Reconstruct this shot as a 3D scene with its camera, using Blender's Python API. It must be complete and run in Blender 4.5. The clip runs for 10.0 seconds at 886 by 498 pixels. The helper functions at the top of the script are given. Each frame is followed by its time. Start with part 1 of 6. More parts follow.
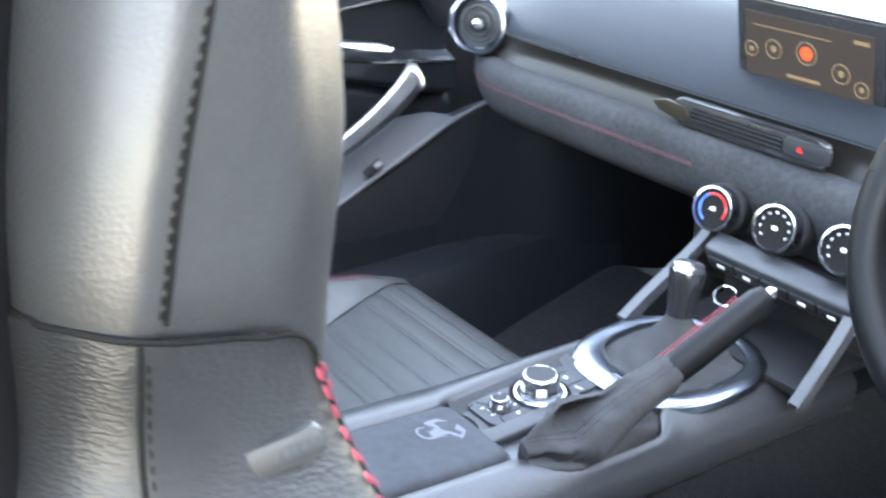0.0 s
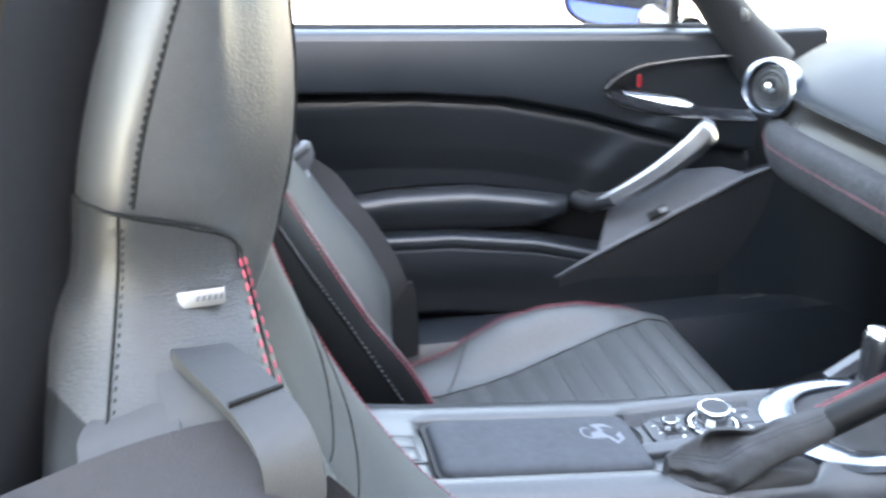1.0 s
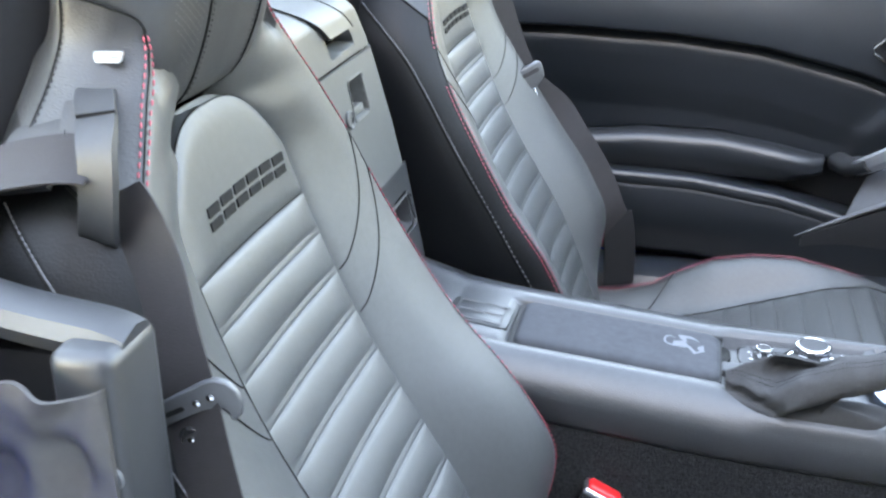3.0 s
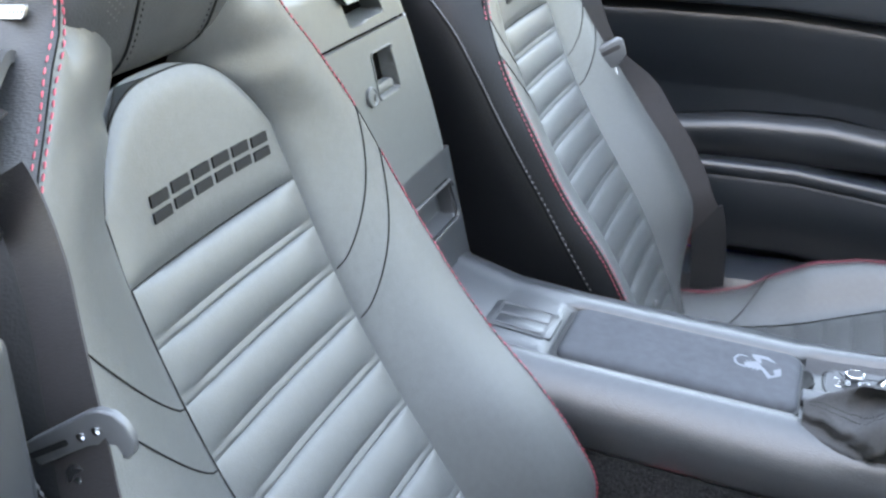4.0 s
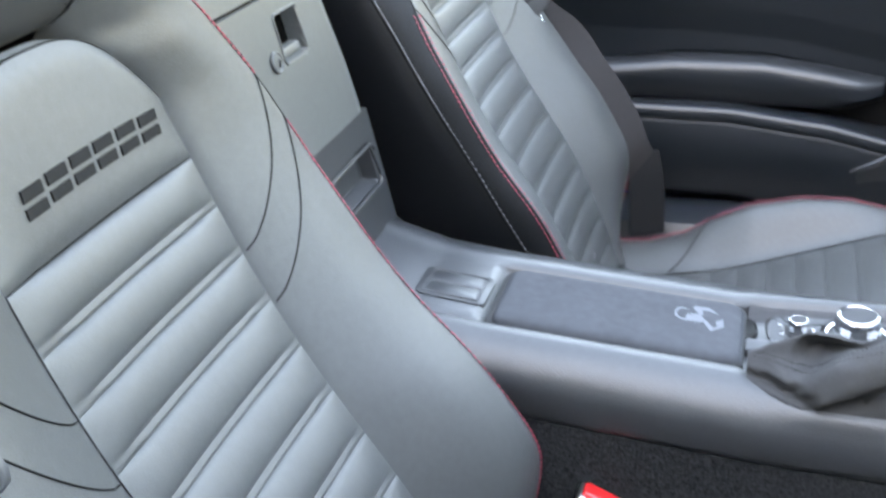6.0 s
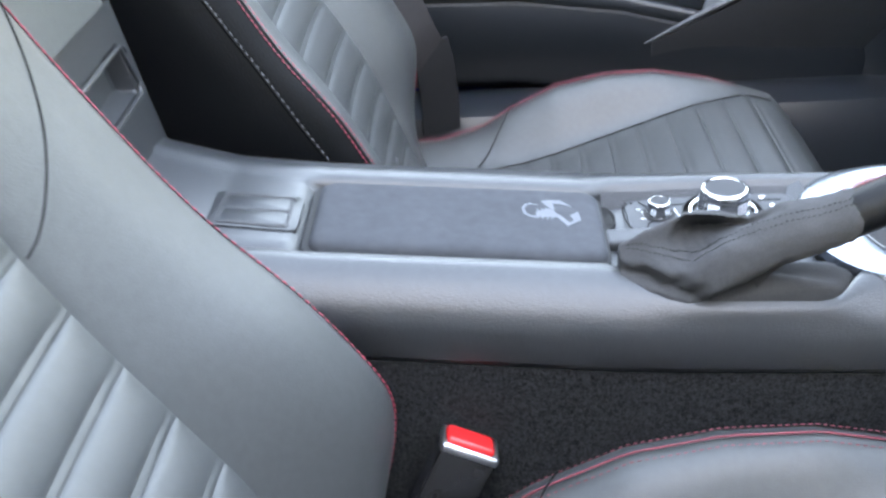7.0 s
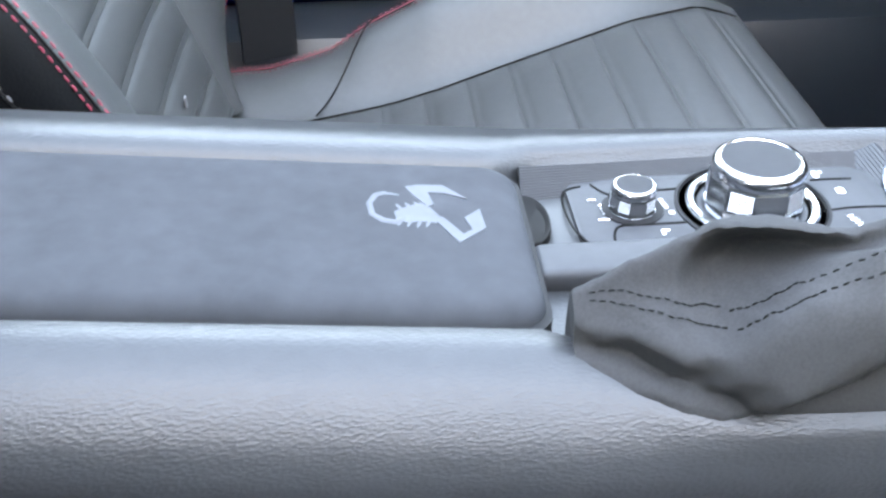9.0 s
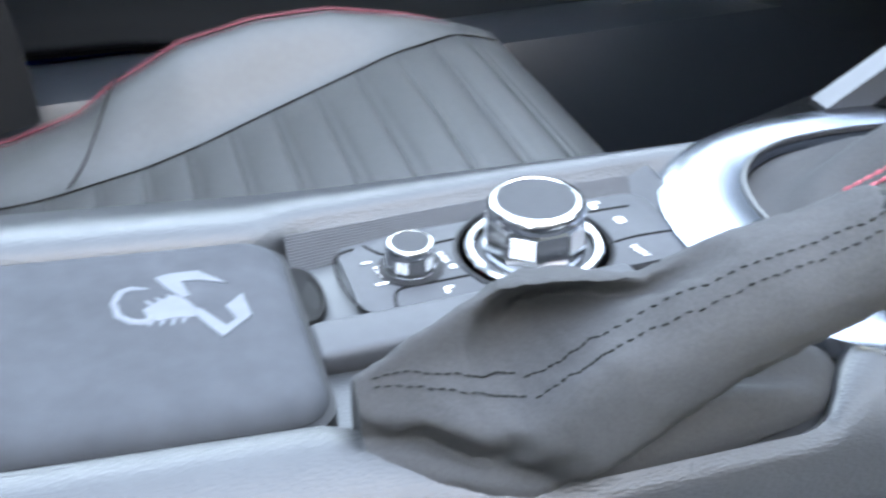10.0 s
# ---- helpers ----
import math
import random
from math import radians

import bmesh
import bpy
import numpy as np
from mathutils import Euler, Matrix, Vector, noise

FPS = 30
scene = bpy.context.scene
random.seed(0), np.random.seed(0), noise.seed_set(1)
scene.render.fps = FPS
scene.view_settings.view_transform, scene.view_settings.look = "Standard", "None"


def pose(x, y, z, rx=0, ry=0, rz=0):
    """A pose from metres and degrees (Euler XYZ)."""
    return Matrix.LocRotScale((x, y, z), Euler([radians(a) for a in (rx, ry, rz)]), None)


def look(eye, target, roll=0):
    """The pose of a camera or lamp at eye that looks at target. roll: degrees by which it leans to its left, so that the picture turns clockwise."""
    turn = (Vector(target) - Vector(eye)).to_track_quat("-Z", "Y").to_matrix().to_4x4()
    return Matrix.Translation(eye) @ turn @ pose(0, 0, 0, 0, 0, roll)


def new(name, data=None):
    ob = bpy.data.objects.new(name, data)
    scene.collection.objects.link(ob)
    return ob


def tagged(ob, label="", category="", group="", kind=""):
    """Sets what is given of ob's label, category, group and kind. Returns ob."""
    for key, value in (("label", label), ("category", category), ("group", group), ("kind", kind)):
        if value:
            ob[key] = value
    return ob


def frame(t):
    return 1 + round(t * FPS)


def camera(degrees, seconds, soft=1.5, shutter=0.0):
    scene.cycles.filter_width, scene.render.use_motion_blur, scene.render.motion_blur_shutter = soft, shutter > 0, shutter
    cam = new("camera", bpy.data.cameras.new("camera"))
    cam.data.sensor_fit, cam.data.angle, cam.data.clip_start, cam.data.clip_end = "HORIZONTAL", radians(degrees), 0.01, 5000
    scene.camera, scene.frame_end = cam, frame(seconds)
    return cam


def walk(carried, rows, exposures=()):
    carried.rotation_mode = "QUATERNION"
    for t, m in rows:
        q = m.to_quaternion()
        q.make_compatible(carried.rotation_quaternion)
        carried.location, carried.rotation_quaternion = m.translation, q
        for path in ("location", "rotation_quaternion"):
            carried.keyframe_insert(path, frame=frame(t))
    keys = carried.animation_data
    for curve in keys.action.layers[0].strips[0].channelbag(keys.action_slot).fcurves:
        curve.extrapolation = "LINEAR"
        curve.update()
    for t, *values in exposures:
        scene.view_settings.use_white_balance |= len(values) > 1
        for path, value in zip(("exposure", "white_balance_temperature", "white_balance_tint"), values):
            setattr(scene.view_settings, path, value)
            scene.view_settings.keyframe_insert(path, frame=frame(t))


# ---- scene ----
cam = camera(45.38, 10.0, 2.4, 0.4)
PATH = [
    (0, (-0.4843, -0.6355, 1.0615), (0.0366, 0.1104, 0.6465), 0.22),
    (0.5, (-0.4318, -0.7500, 1.0831), (-0.0642, 0.0931, 0.6906), -0.28),
    (1, (-0.3781, -0.8569, 1.0952), (-0.1897, 0.0520, 0.7233), -0.31),
    (1.5, (-0.3387, -0.9743, 1.1267), (-0.3023, -0.0361, 0.7824), -0.77),
    (2, (-0.2440, -1.0282, 1.1323), (-0.3084, -0.0874, 0.7995), -0.18),
    (2.5, (-0.1138, -1.0438, 1.0921), (-0.2727, -0.1255, 0.7294), 0.08),
    (2.7, (-0.0803, -1.0393, 1.0747), (-0.2663, -0.1318, 0.6980), -0.06),
    (3.8, (-0.0200, -0.8863, 1.0135), (-0.3148, -0.0178, 0.6150), -1.28),
    (4, (-0.0059, -0.8669, 1.0102), (-0.3311, -0.0094, 0.6116), -1.44),
    (4.5, (0.0100, -0.8325, 0.9982), (-0.3597, 0.0202, 0.6291), -1.73),
    (5, (0.0204, -0.8180, 1.0028), (-0.3568, 0.0448, 0.6662), -1.89),
    (5.2, (0.0241, -0.8162, 1.0038), (-0.3519, 0.0468, 0.6663), -2.26),
    (6.3, (-0.0421, -0.8096, 0.9962), (-0.2430, 0.0514, 0.5289), -4.27),
    (6.5, (-0.0731, -0.7835, 0.9797), (-0.2158, 0.0866, 0.5079), -4.33),
    (7, (-0.0800, -0.6756, 0.9165), (-0.1295, 0.1775, 0.3972), -4.11),
    (7.5, (-0.0425, -0.5676, 0.8449), (-0.0795, 0.2718, 0.3025), -3.34),
    (8, (-0.0485, -0.4567, 0.7824), (-0.0600, 0.3705, 0.2207), -1.90),
    (8.5, (-0.0558, -0.3643, 0.7502), (-0.0280, 0.4574, 0.1810), -0.57),
    (9, (-0.0562, -0.3168, 0.7386), (0.0055, 0.5006, 0.1659), -0.57),
    (9.5, (-0.0502, -0.3008, 0.7430), (0.0634, 0.5142, 0.1747), -0.97),
    (10, (-0.0399, -0.2801, 0.7308), (0.2108, 0.5152, 0.1789), -0.58),
]
walk(cam, [(t, look(eye, target, roll)) for t, eye, target, roll in PATH], [(0, 5.35, 9700, 13), (0.5, 5.38, 9800, 13), (1.5, 5.35, 9900, 12), (5, 5.32, 10200, 12), (7.5, 5.42, 10400, 13), (9, 5.55, 10400, 12), (10, 5.55, 10400, 11)])


# ---- light ----
world = bpy.data.worlds.new("world")
scene.world = world
world.use_nodes = True
wn = world.node_tree.nodes
sky = wn.new("ShaderNodeTexSky")
sky.sky_type = "NISHITA"
sky.sun_disc = False
sky.sun_elevation = radians(35)
sky.sun_rotation = radians(175)
sky.air_density, sky.dust_density = 1.0, 0.4
wn["Background"].inputs[1].default_value = 0.15
world.node_tree.links.new(sky.outputs[0], wn["Background"].inputs[0])
sun = new("sun", bpy.data.lights.new("sun", "SUN"))
sun.data.energy, sun.data.angle, sun.data.color = 4.0, radians(0.6), (1.0, 0.97, 0.92)
sun.matrix_world = look((0.9, -10.0, 7.03), (0, 0, 0))


# ---- materials ----
def material(name, color, rough, metal=0.0, vary=0.15, scale=(9.0, 160.0), bump=0.0, bump_scale=700.0, cells=False, coat=0.0, spec=0.5, stretch=None):
    m = bpy.data.materials.new(name)
    m.use_nodes = True
    nt = m.node_tree
    b = nt.nodes["Principled BSDF"]
    tc = nt.nodes.new("ShaderNodeTexCoord")

    def noise_at(s, detail=3.0):
        n = nt.nodes.new("ShaderNodeTexNoise")
        n.inputs["Scale"].default_value, n.inputs["Detail"].default_value = s, detail
        nt.links.new(tc.outputs["Object"], n.inputs["Vector"])
        return n
    big, small = noise_at(scale[0]), noise_at(scale[1])
    add = nt.nodes.new("ShaderNodeMath")
    add.operation = "ADD"
    nt.links.new(big.outputs[0], add.inputs[0])
    nt.links.new(small.outputs[0], add.inputs[1])
    ramp = nt.nodes.new("ShaderNodeMapRange")
    ramp.inputs[1].default_value, ramp.inputs[2].default_value = 0.6, 1.4
    ramp.inputs[3].default_value, ramp.inputs[4].default_value = 1 - vary, 1 + vary
    nt.links.new(add.outputs[0], ramp.inputs[0])
    mix = nt.nodes.new("ShaderNodeVectorMath")
    mix.operation = "SCALE"
    mix.inputs[0].default_value = color
    nt.links.new(ramp.outputs[0], mix.inputs["Scale"])
    nt.links.new(mix.outputs[0], b.inputs["Base Color"])
    rr = nt.nodes.new("ShaderNodeMapRange")
    rr.inputs[3].default_value, rr.inputs[4].default_value = max(rough - 0.07, 0.02), min(rough + 0.07, 1.0)
    nt.links.new(big.outputs[0], rr.inputs[0])
    nt.links.new(rr.outputs[0], b.inputs["Roughness"])
    b.inputs["Metallic"].default_value = metal
    b.inputs["Coat Weight"].default_value = coat
    b.inputs["Specular IOR Level"].default_value = spec
    if bump > 0:
        bp = nt.nodes.new("ShaderNodeBump")
        bp.inputs["Strength"].default_value, bp.inputs["Distance"].default_value = bump, 0.6 / bump_scale
        if cells:
            v = nt.nodes.new("ShaderNodeTexVoronoi")
            v.inputs["Scale"].default_value = bump_scale
            warp = noise_at(bump_scale * 0.5, 2.0)
            mx = nt.nodes.new("ShaderNodeVectorMath")
            mx.operation = "MULTIPLY_ADD"
            mx.inputs[1].default_value = (0.8 / bump_scale,) * 3
            nt.links.new(warp.outputs["Color"], mx.inputs[0])
            if stretch:
                st = nt.nodes.new("ShaderNodeVectorMath")
                st.operation = "MULTIPLY"
                st.inputs[1].default_value = stretch
                nt.links.new(tc.outputs["Object"], st.inputs[0])
                nt.links.new(st.outputs[0], mx.inputs[2])
            else:
                nt.links.new(tc.outputs["Object"], mx.inputs[2])
            nt.links.new(mx.outputs[0], v.inputs["Vector"])
            nt.links.new(v.outputs["Distance"], bp.inputs["Height"])
        else:
            nt.links.new(noise_at(bump_scale, 4.0).outputs[0], bp.inputs["Height"])
        nt.links.new(bp.outputs[0], b.inputs["Normal"])
    return m


LEATHER = material("leather", (0.037, 0.0388, 0.039), 0.46, bump=0.13, bump_scale=850, cells=True, spec=0.42)
SHOULDER = material("shoulder_leather", (0.015, 0.0155, 0.0165), 0.45, vary=0.2, bump=0.3, bump_scale=800, cells=True, spec=0.4, stretch=(0.55, 0.55, 1.5))
# near-black base holds the shade on the seat sides; also plain black leather
LEATHER_SIDE = material("black_shaded_leather", (0.0036, 0.0038, 0.0043), 0.45, bump=0.13, bump_scale=560, cells=True, spec=0.16)
HEADLEATHER = material("head_leather", (0.026, 0.027, 0.028), 0.47, bump=0.14, bump_scale=700, cells=True)
SKIN = material("moulded_skin", (0.024, 0.0255, 0.028), 0.34, bump=0.3, bump_scale=1150, cells=True, stretch=(0.4, 1.0, 1.0))
PLASTIC = material("black_plastic", (0.016, 0.017, 0.019), 0.42, bump=0.12, bump_scale=1500)
DARK = material("dark_plastic", (0.01, 0.01, 0.011), 0.6, bump=0.1, bump_scale=1500, spec=0.2)
GLOSS = material("gloss_plastic", (0.015, 0.015, 0.016), 0.24, vary=0.05)
GREYPANEL = material("grey_panel", (0.036, 0.038, 0.042), 0.56, bump=0.1, bump_scale=1500, spec=0.3)
CAP = material("knob_cap", (0.022, 0.023, 0.026), 0.6, spec=0.2)
DASHSUEDE = material("dash_suede", (0.026, 0.027, 0.029), 0.9, vary=0.45, scale=(14.0, 160.0), bump=0.35, bump_scale=1500, spec=0.2)
SUEDE = material("suede", (0.04, 0.043, 0.048), 0.95, vary=0.2, scale=(26.0, 110.0), bump=0.3, bump_scale=1800, spec=0.15)
GAITER = material("gaiter_suede", (0.039, 0.039, 0.040), 0.95, vary=0.22, scale=(40.0, 900.0), bump=0.3, bump_scale=1800, spec=0.15)
LOOP = material("loop_leather", (0.022, 0.0225, 0.024), 0.55, bump=0.12, bump_scale=900, cells=True, spec=0.35)
CUP = material("cup_plastic", (0.006, 0.0058, 0.0058), 0.6, vary=0.1, spec=0.12)
CARPET = material("carpet", (0.015, 0.0155, 0.0165), 1.0, vary=0.95, scale=(300.0, 620.0), bump=1.0, bump_scale=420, spec=0.1)
RED = material("red_thread", (0.27, 0.03, 0.05), 0.6, bump=0.2, bump_scale=3000)
PIPING = material("red_piping", (0.13, 0.018, 0.028), 0.6, bump=0.2, bump_scale=3000)
GREYTHREAD = material("grey_thread", (0.12, 0.12, 0.125), 0.7)
BLACKTHREAD = material("black_thread", (0.008, 0.008, 0.008), 0.8, spec=0.08)
CHROME = material("satin_chrome", (0.5, 0.51, 0.53), 0.2, 1.0, vary=0.05)
SMOKED = material("smoked_chrome", (0.42, 0.425, 0.43), 0.2, 1.0, vary=0.05)
BRUSHED = material("brushed_metal", (0.6, 0.6, 0.61), 0.35, 1.0, vary=0.08)
BEZEL = material("bezel_silver", (0.27, 0.30, 0.345), 0.24, 1.0, vary=0.06)
BELT = material("belt_webbing", (0.017, 0.015, 0.016), 0.75, spec=0.3, bump=0.6, bump_scale=900)
STRIP = material("bronze_black_gloss", (0.010, 0.009, 0.008), 0.3, vary=0.1, spec=0.16)
LOCKRED = material("dark_red_plastic", (0.22, 0.01, 0.014), 0.4, vary=0.05)
REDPLASTIC = material("red_plastic", (0.58, 0.018, 0.02), 0.35, vary=0.05)
MARK = material("pale_print", (0.072, 0.078, 0.09), 0.7)
WHITEPRINT = material("white_print", (0.7, 0.7, 0.7), 0.6, vary=0.03)
EMBOSS = material("dark_emboss", (0.01, 0.01, 0.01), 0.7, spec=0.06)
BADGE = material("badge_silver", (0.15, 0.148, 0.145), 0.35, 1.0, vary=0.05)
# painted shade for the floors of the box recesses
SHADEBLACK = material("recess_shade_black", (0.002, 0.002, 0.002), 1.0, vary=0.1, spec=0.0)
HOOP = material("hoop_trim", (0.026, 0.022, 0.015), 0.3, 0.3, vary=0.1, spec=0.25)
CLOTH = material("roof_cloth", (0.024, 0.025, 0.027), 0.9, vary=0.2, bump=0.5, bump_scale=1200, spec=0.2)
BLUE = material("blue_paint", (0.01, 0.06, 0.35), 0.25, vary=0.05, coat=1.0)
RUBBER = material("rubber", (0.034, 0.031, 0.029), 0.45, vary=0.25)
CONCRETE = material("concrete", (0.44, 0.435, 0.425), 0.9, vary=0.12, scale=(0.8, 30.0), bump=0.3, bump_scale=60)
BLOCKERGREEN = material("blocker_green", (0.05, 0.058, 0.046), 0.9, vary=0.15, scale=(2.0, 40.0))
DASHTOP = material("dash_skin", (0.012, 0.014, 0.017), 0.38, bump=0.05, bump_scale=1200, spec=0.07)
DOORSKIN = material("door_skin", (0.0075, 0.0092, 0.0118), 0.36, bump=0.14, bump_scale=800, cells=True, spec=0.46)
POT = material("glazed_brown", (0.05, 0.026, 0.009), 0.6, vary=0.3, scale=(6.0, 60.0))
BOXGREY = material("box_grey", (0.045, 0.047, 0.046), 0.46, bump=0.15, bump_scale=1400)
COVER = material("tower_grey", (0.045, 0.047, 0.05), 0.42, bump=0.1, bump_scale=1200)
STRUT = material("satin_grey", (0.06, 0.061, 0.065), 0.42, 0.3, vary=0.08)
BLUEPRINT = material("blue_print", (0.03, 0.15, 0.6), 0.5)
AMBER = material("amber_print", (0.8, 0.2, 0.03), 0.5)


def glowing(name, color, strength):
    m = bpy.data.materials.new(name)
    m.use_nodes = True
    b = m.node_tree.nodes["Principled BSDF"]
    b.inputs["Base Color"].default_value = (0.01, 0.01, 0.01, 1)
    b.inputs["Roughness"].default_value = 0.3
    b.inputs["Specular IOR Level"].default_value = 0.15
    b.inputs["Emission Color"].default_value = (*color, 1)
    b.inputs["Emission Strength"].default_value = strength
    return m


SCREEN = glowing("screen_glow", (0.12, 0.11, 0.12), 0.012)
PALEGLOW = glowing("icon_glow", (0.9, 0.8, 0.6), 0.011)
REDGLOW = glowing("red_icon_glow", (1.0, 0.12, 0.05), 0.05)
# for the unseen walls added to block light
BLOCKER = material("blocker_grey", (0.08, 0.08, 0.083), 0.9, vary=0.25, scale=(3.0, 60.0))
MIRROR = material("mirror_glass", (0.9, 0.9, 0.9), 0.02, 1.0, vary=0.0)


# ---- mesh helpers ----
def thing(name, label, category, at=(0, 0, 0), group="", kind=""):
    ob = new(name)
    ob.empty_display_size = 0.05
    ob.matrix_world = Matrix.Translation(at)
    return tagged(ob, label, category, group, kind)


def world_of(ob):
    m = ob.matrix_basis.copy()
    if ob.parent:
        m = world_of(ob.parent) @ ob.matrix_parent_inverse @ m
    return m


def mesh_of(name, bm, mat, angle=35):
    bmesh.ops.recalc_face_normals(bm, faces=bm.faces)
    me = bpy.data.meshes.new(name)
    bm.to_mesh(me)
    bm.free()
    for p in me.polygons:
        p.use_smooth = True
    me.set_sharp_from_angle(angle=radians(angle))
    me.materials.append(mat)
    return me


def part(name, bm, mat, parent, label="", angle=35, kind=""):
    ob = new(name, mesh_of(name, bm, mat, angle))
    ob.parent = parent
    ob.matrix_parent_inverse = world_of(parent).inverted()
    return tagged(ob, label, kind=kind)


def single(name, bm, mat, label, category, angle=35, group="", kind=""):
    return tagged(new(name, mesh_of(name, bm, mat, angle)), label, category, group, kind)


def loft(rings, closed=True, cap=True, bm=None):
    bm = bm or bmesh.new()
    vs = [[bm.verts.new(p) for p in r] for r in rings]
    n = len(rings[0])
    for a, b in zip(vs, vs[1:]):
        for i in range(n if closed else n - 1):
            j = (i + 1) % n
            bm.faces.new((a[i], a[j], b[j], b[i]))
    if cap and closed:
        bm.faces.new(vs[0][::-1])
        bm.faces.new(vs[-1])
    return bm


def sheet(f, nu, nv, back=None):
    """A surface f(u, v); back is the step from its face to its rear, which gives it thickness."""
    if back is None:
        return loft([[f(i / nu, j / nv) for i in range(nu + 1)] for j in range(nv + 1)], False, False)
    rows = []
    for j in range(nv + 1):
        row = [Vector(f(i / nu, j / nv)) for i in range(nu + 1)]
        rows.append(row + [p + Vector(back) for p in row[::-1]])
    return loft(rows)


def spline(pts, u):
    """A smooth curve through the points; u from 0 to 1."""
    n = len(pts) - 1
    s = min(max(u, 0.0), 1.0) * n
    i = min(int(s), n - 1)
    f = s - i
    p = [Vector(pts[min(max(k, 0), n)]) for k in (i - 1, i, i + 1, i + 2)]
    return 0.5 * (2 * p[1] + (p[2] - p[0]) * f + (2 * p[0] - 5 * p[1] + 4 * p[2] - p[3]) * f * f + (3 * p[1] - p[0] - 3 * p[2] + p[3]) * f ** 3)


def table(rows, z):
    """Values between rows of (z, a, b, ...)."""
    n = len(rows)
    if z <= rows[0][0] or z >= rows[-1][0]:
        return list(rows[0 if z <= rows[0][0] else -1][1:])
    i = max(k for k in range(n) if rows[k][0] <= z)
    p, a, b, q = rows[max(i - 1, 0)], rows[i], rows[i + 1], rows[min(i + 2, n - 1)]
    h = b[0] - a[0]
    f = (z - a[0]) / h
    out = []
    for k in range(1, len(a)):
        ma = (b[k] - p[k]) / (b[0] - p[0]) * h
        mb = (q[k] - a[k]) / (q[0] - a[0]) * h
        out.append((2 * f ** 3 - 3 * f * f + 1) * a[k] + (f ** 3 - 2 * f * f + f) * ma + (3 * f * f - 2 * f ** 3) * b[k] + (f ** 3 - f * f) * mb)
    return out


def tube(pts, r, n=8, steps=0, flat=1.0, up=(0, 0, 1), bm=None):
    if steps:
        pts = [spline(pts, k / steps) for k in range(steps + 1)]
    pts = [Vector(p) for p in pts]
    rings = []
    for i, p in enumerate(pts):
        d = (pts[min(i + 1, len(pts) - 1)] - pts[max(i - 1, 0)]).normalized()
        s = d.cross(Vector(up))
        s = s.normalized() if s.length > 1e-4 else d.orthogonal().normalized()
        w = s.cross(d)
        rr = r[i] if isinstance(r, (list, tuple)) else r
        rings.append([p + (s * math.cos(a) + w * math.sin(a) * flat) * rr for a in (2 * math.pi * k / n for k in range(n))])
    return loft(rings, bm=bm)


def ribbon(pts, width, thick, across, steps=24, bm=None, taper=None):
    """A strap along pts; across gives its width direction at u, taper the share of its width."""
    rings = []
    cs = [spline(pts, k / steps) for k in range(steps + 1)]
    for k, p in enumerate(cs):
        d = (cs[min(k + 1, steps)] - cs[max(k - 1, 0)]).normalized()
        a = Vector(across(k / steps))
        a = (a - d * a.dot(d)).normalized()
        nrm = a.cross(d)
        h, t = a * width / 2 * (taper(k / steps) if taper else 1.0), nrm * thick / 2
        rings.append([p - h - t, p + h - t, p + h + t, p - h + t])
    return loft(rings, bm=bm)


def box(cx, cy, cz, sx, sy, sz, bevel=0.0, seg=2, m=None):
    bm = bmesh.new()
    bmesh.ops.create_cube(bm, size=1.0)
    bmesh.ops.scale(bm, vec=(sx, sy, sz), verts=bm.verts)
    if bevel:
        bmesh.ops.bevel(bm, geom=bm.edges[:], offset=bevel, segments=seg, profile=0.5, affect="EDGES")
    if m is not None:
        bmesh.ops.transform(bm, matrix=m, verts=bm.verts)
    bmesh.ops.translate(bm, vec=(cx, cy, cz), verts=bm.verts)
    return bm


def lathe(profile, n=32, m=None):
    """Turns (radius, height) rows about z."""
    rings = [[Vector((r * math.cos(2 * math.pi * k / n), r * math.sin(2 * math.pi * k / n), h)) for k in range(n)] for r, h in profile]
    bm = loft(rings)
    if m is not None:
        bmesh.ops.transform(bm, matrix=m, verts=bm.verts)
    return bm


def prism(poly, to_world, depth, bevel=0.0, seg=2):
    """A flat outline (u, v) given depth along w; to_world(u, v, w) places it."""
    bm = bmesh.new()
    a = [bm.verts.new((u, v, 0)) for u, v in poly]
    b = [bm.verts.new((u, v, depth)) for u, v in poly]
    n = len(poly)
    bm.faces.new(a[::-1])
    top = bm.faces.new(b)
    for i in range(n):
        bm.faces.new((a[i], a[(i + 1) % n], b[(i + 1) % n], b[i]))
    if bevel:
        bmesh.ops.bevel(bm, geom=list(top.edges), offset=bevel, segments=seg, profile=0.5, affect="EDGES")
    for v in bm.verts:
        v.co = to_world(*v.co)
    return bm


def round_rect(w, h, r, n=6, cx=0.0, cy=0.0):
    out = []
    for qx, qy, a0 in ((1, 1, 0), (-1, 1, 90), (-1, -1, 180), (1, -1, 270)):
        for k in range(n + 1):
            a = radians(a0 + 90 * k / n)
            out.append((cx + qx * (w / 2 - r) + r * math.cos(a), cy + qy * (h / 2 - r) + r * math.sin(a)))
    return out


def stitches(curve, count, length=0.0042, r=0.0009, bm=None):
    """A row of short thread dashes along curve(u), joined in one mesh."""
    bm = bm or bmesh.new()
    for k in range(count):
        u = (k + 0.5) / count
        p, q = Vector(curve(u - 0.25 / count)), Vector(curve(min(u + 0.25 / count, 1)))
        d = (q - p).normalized() * length / 2
        c = (p + q) / 2
        tube([c - d, c - d * 0.4, c + d * 0.4, c + d], [r * 0.5, r, r, r * 0.5], 5, bm=bm)
    return bm


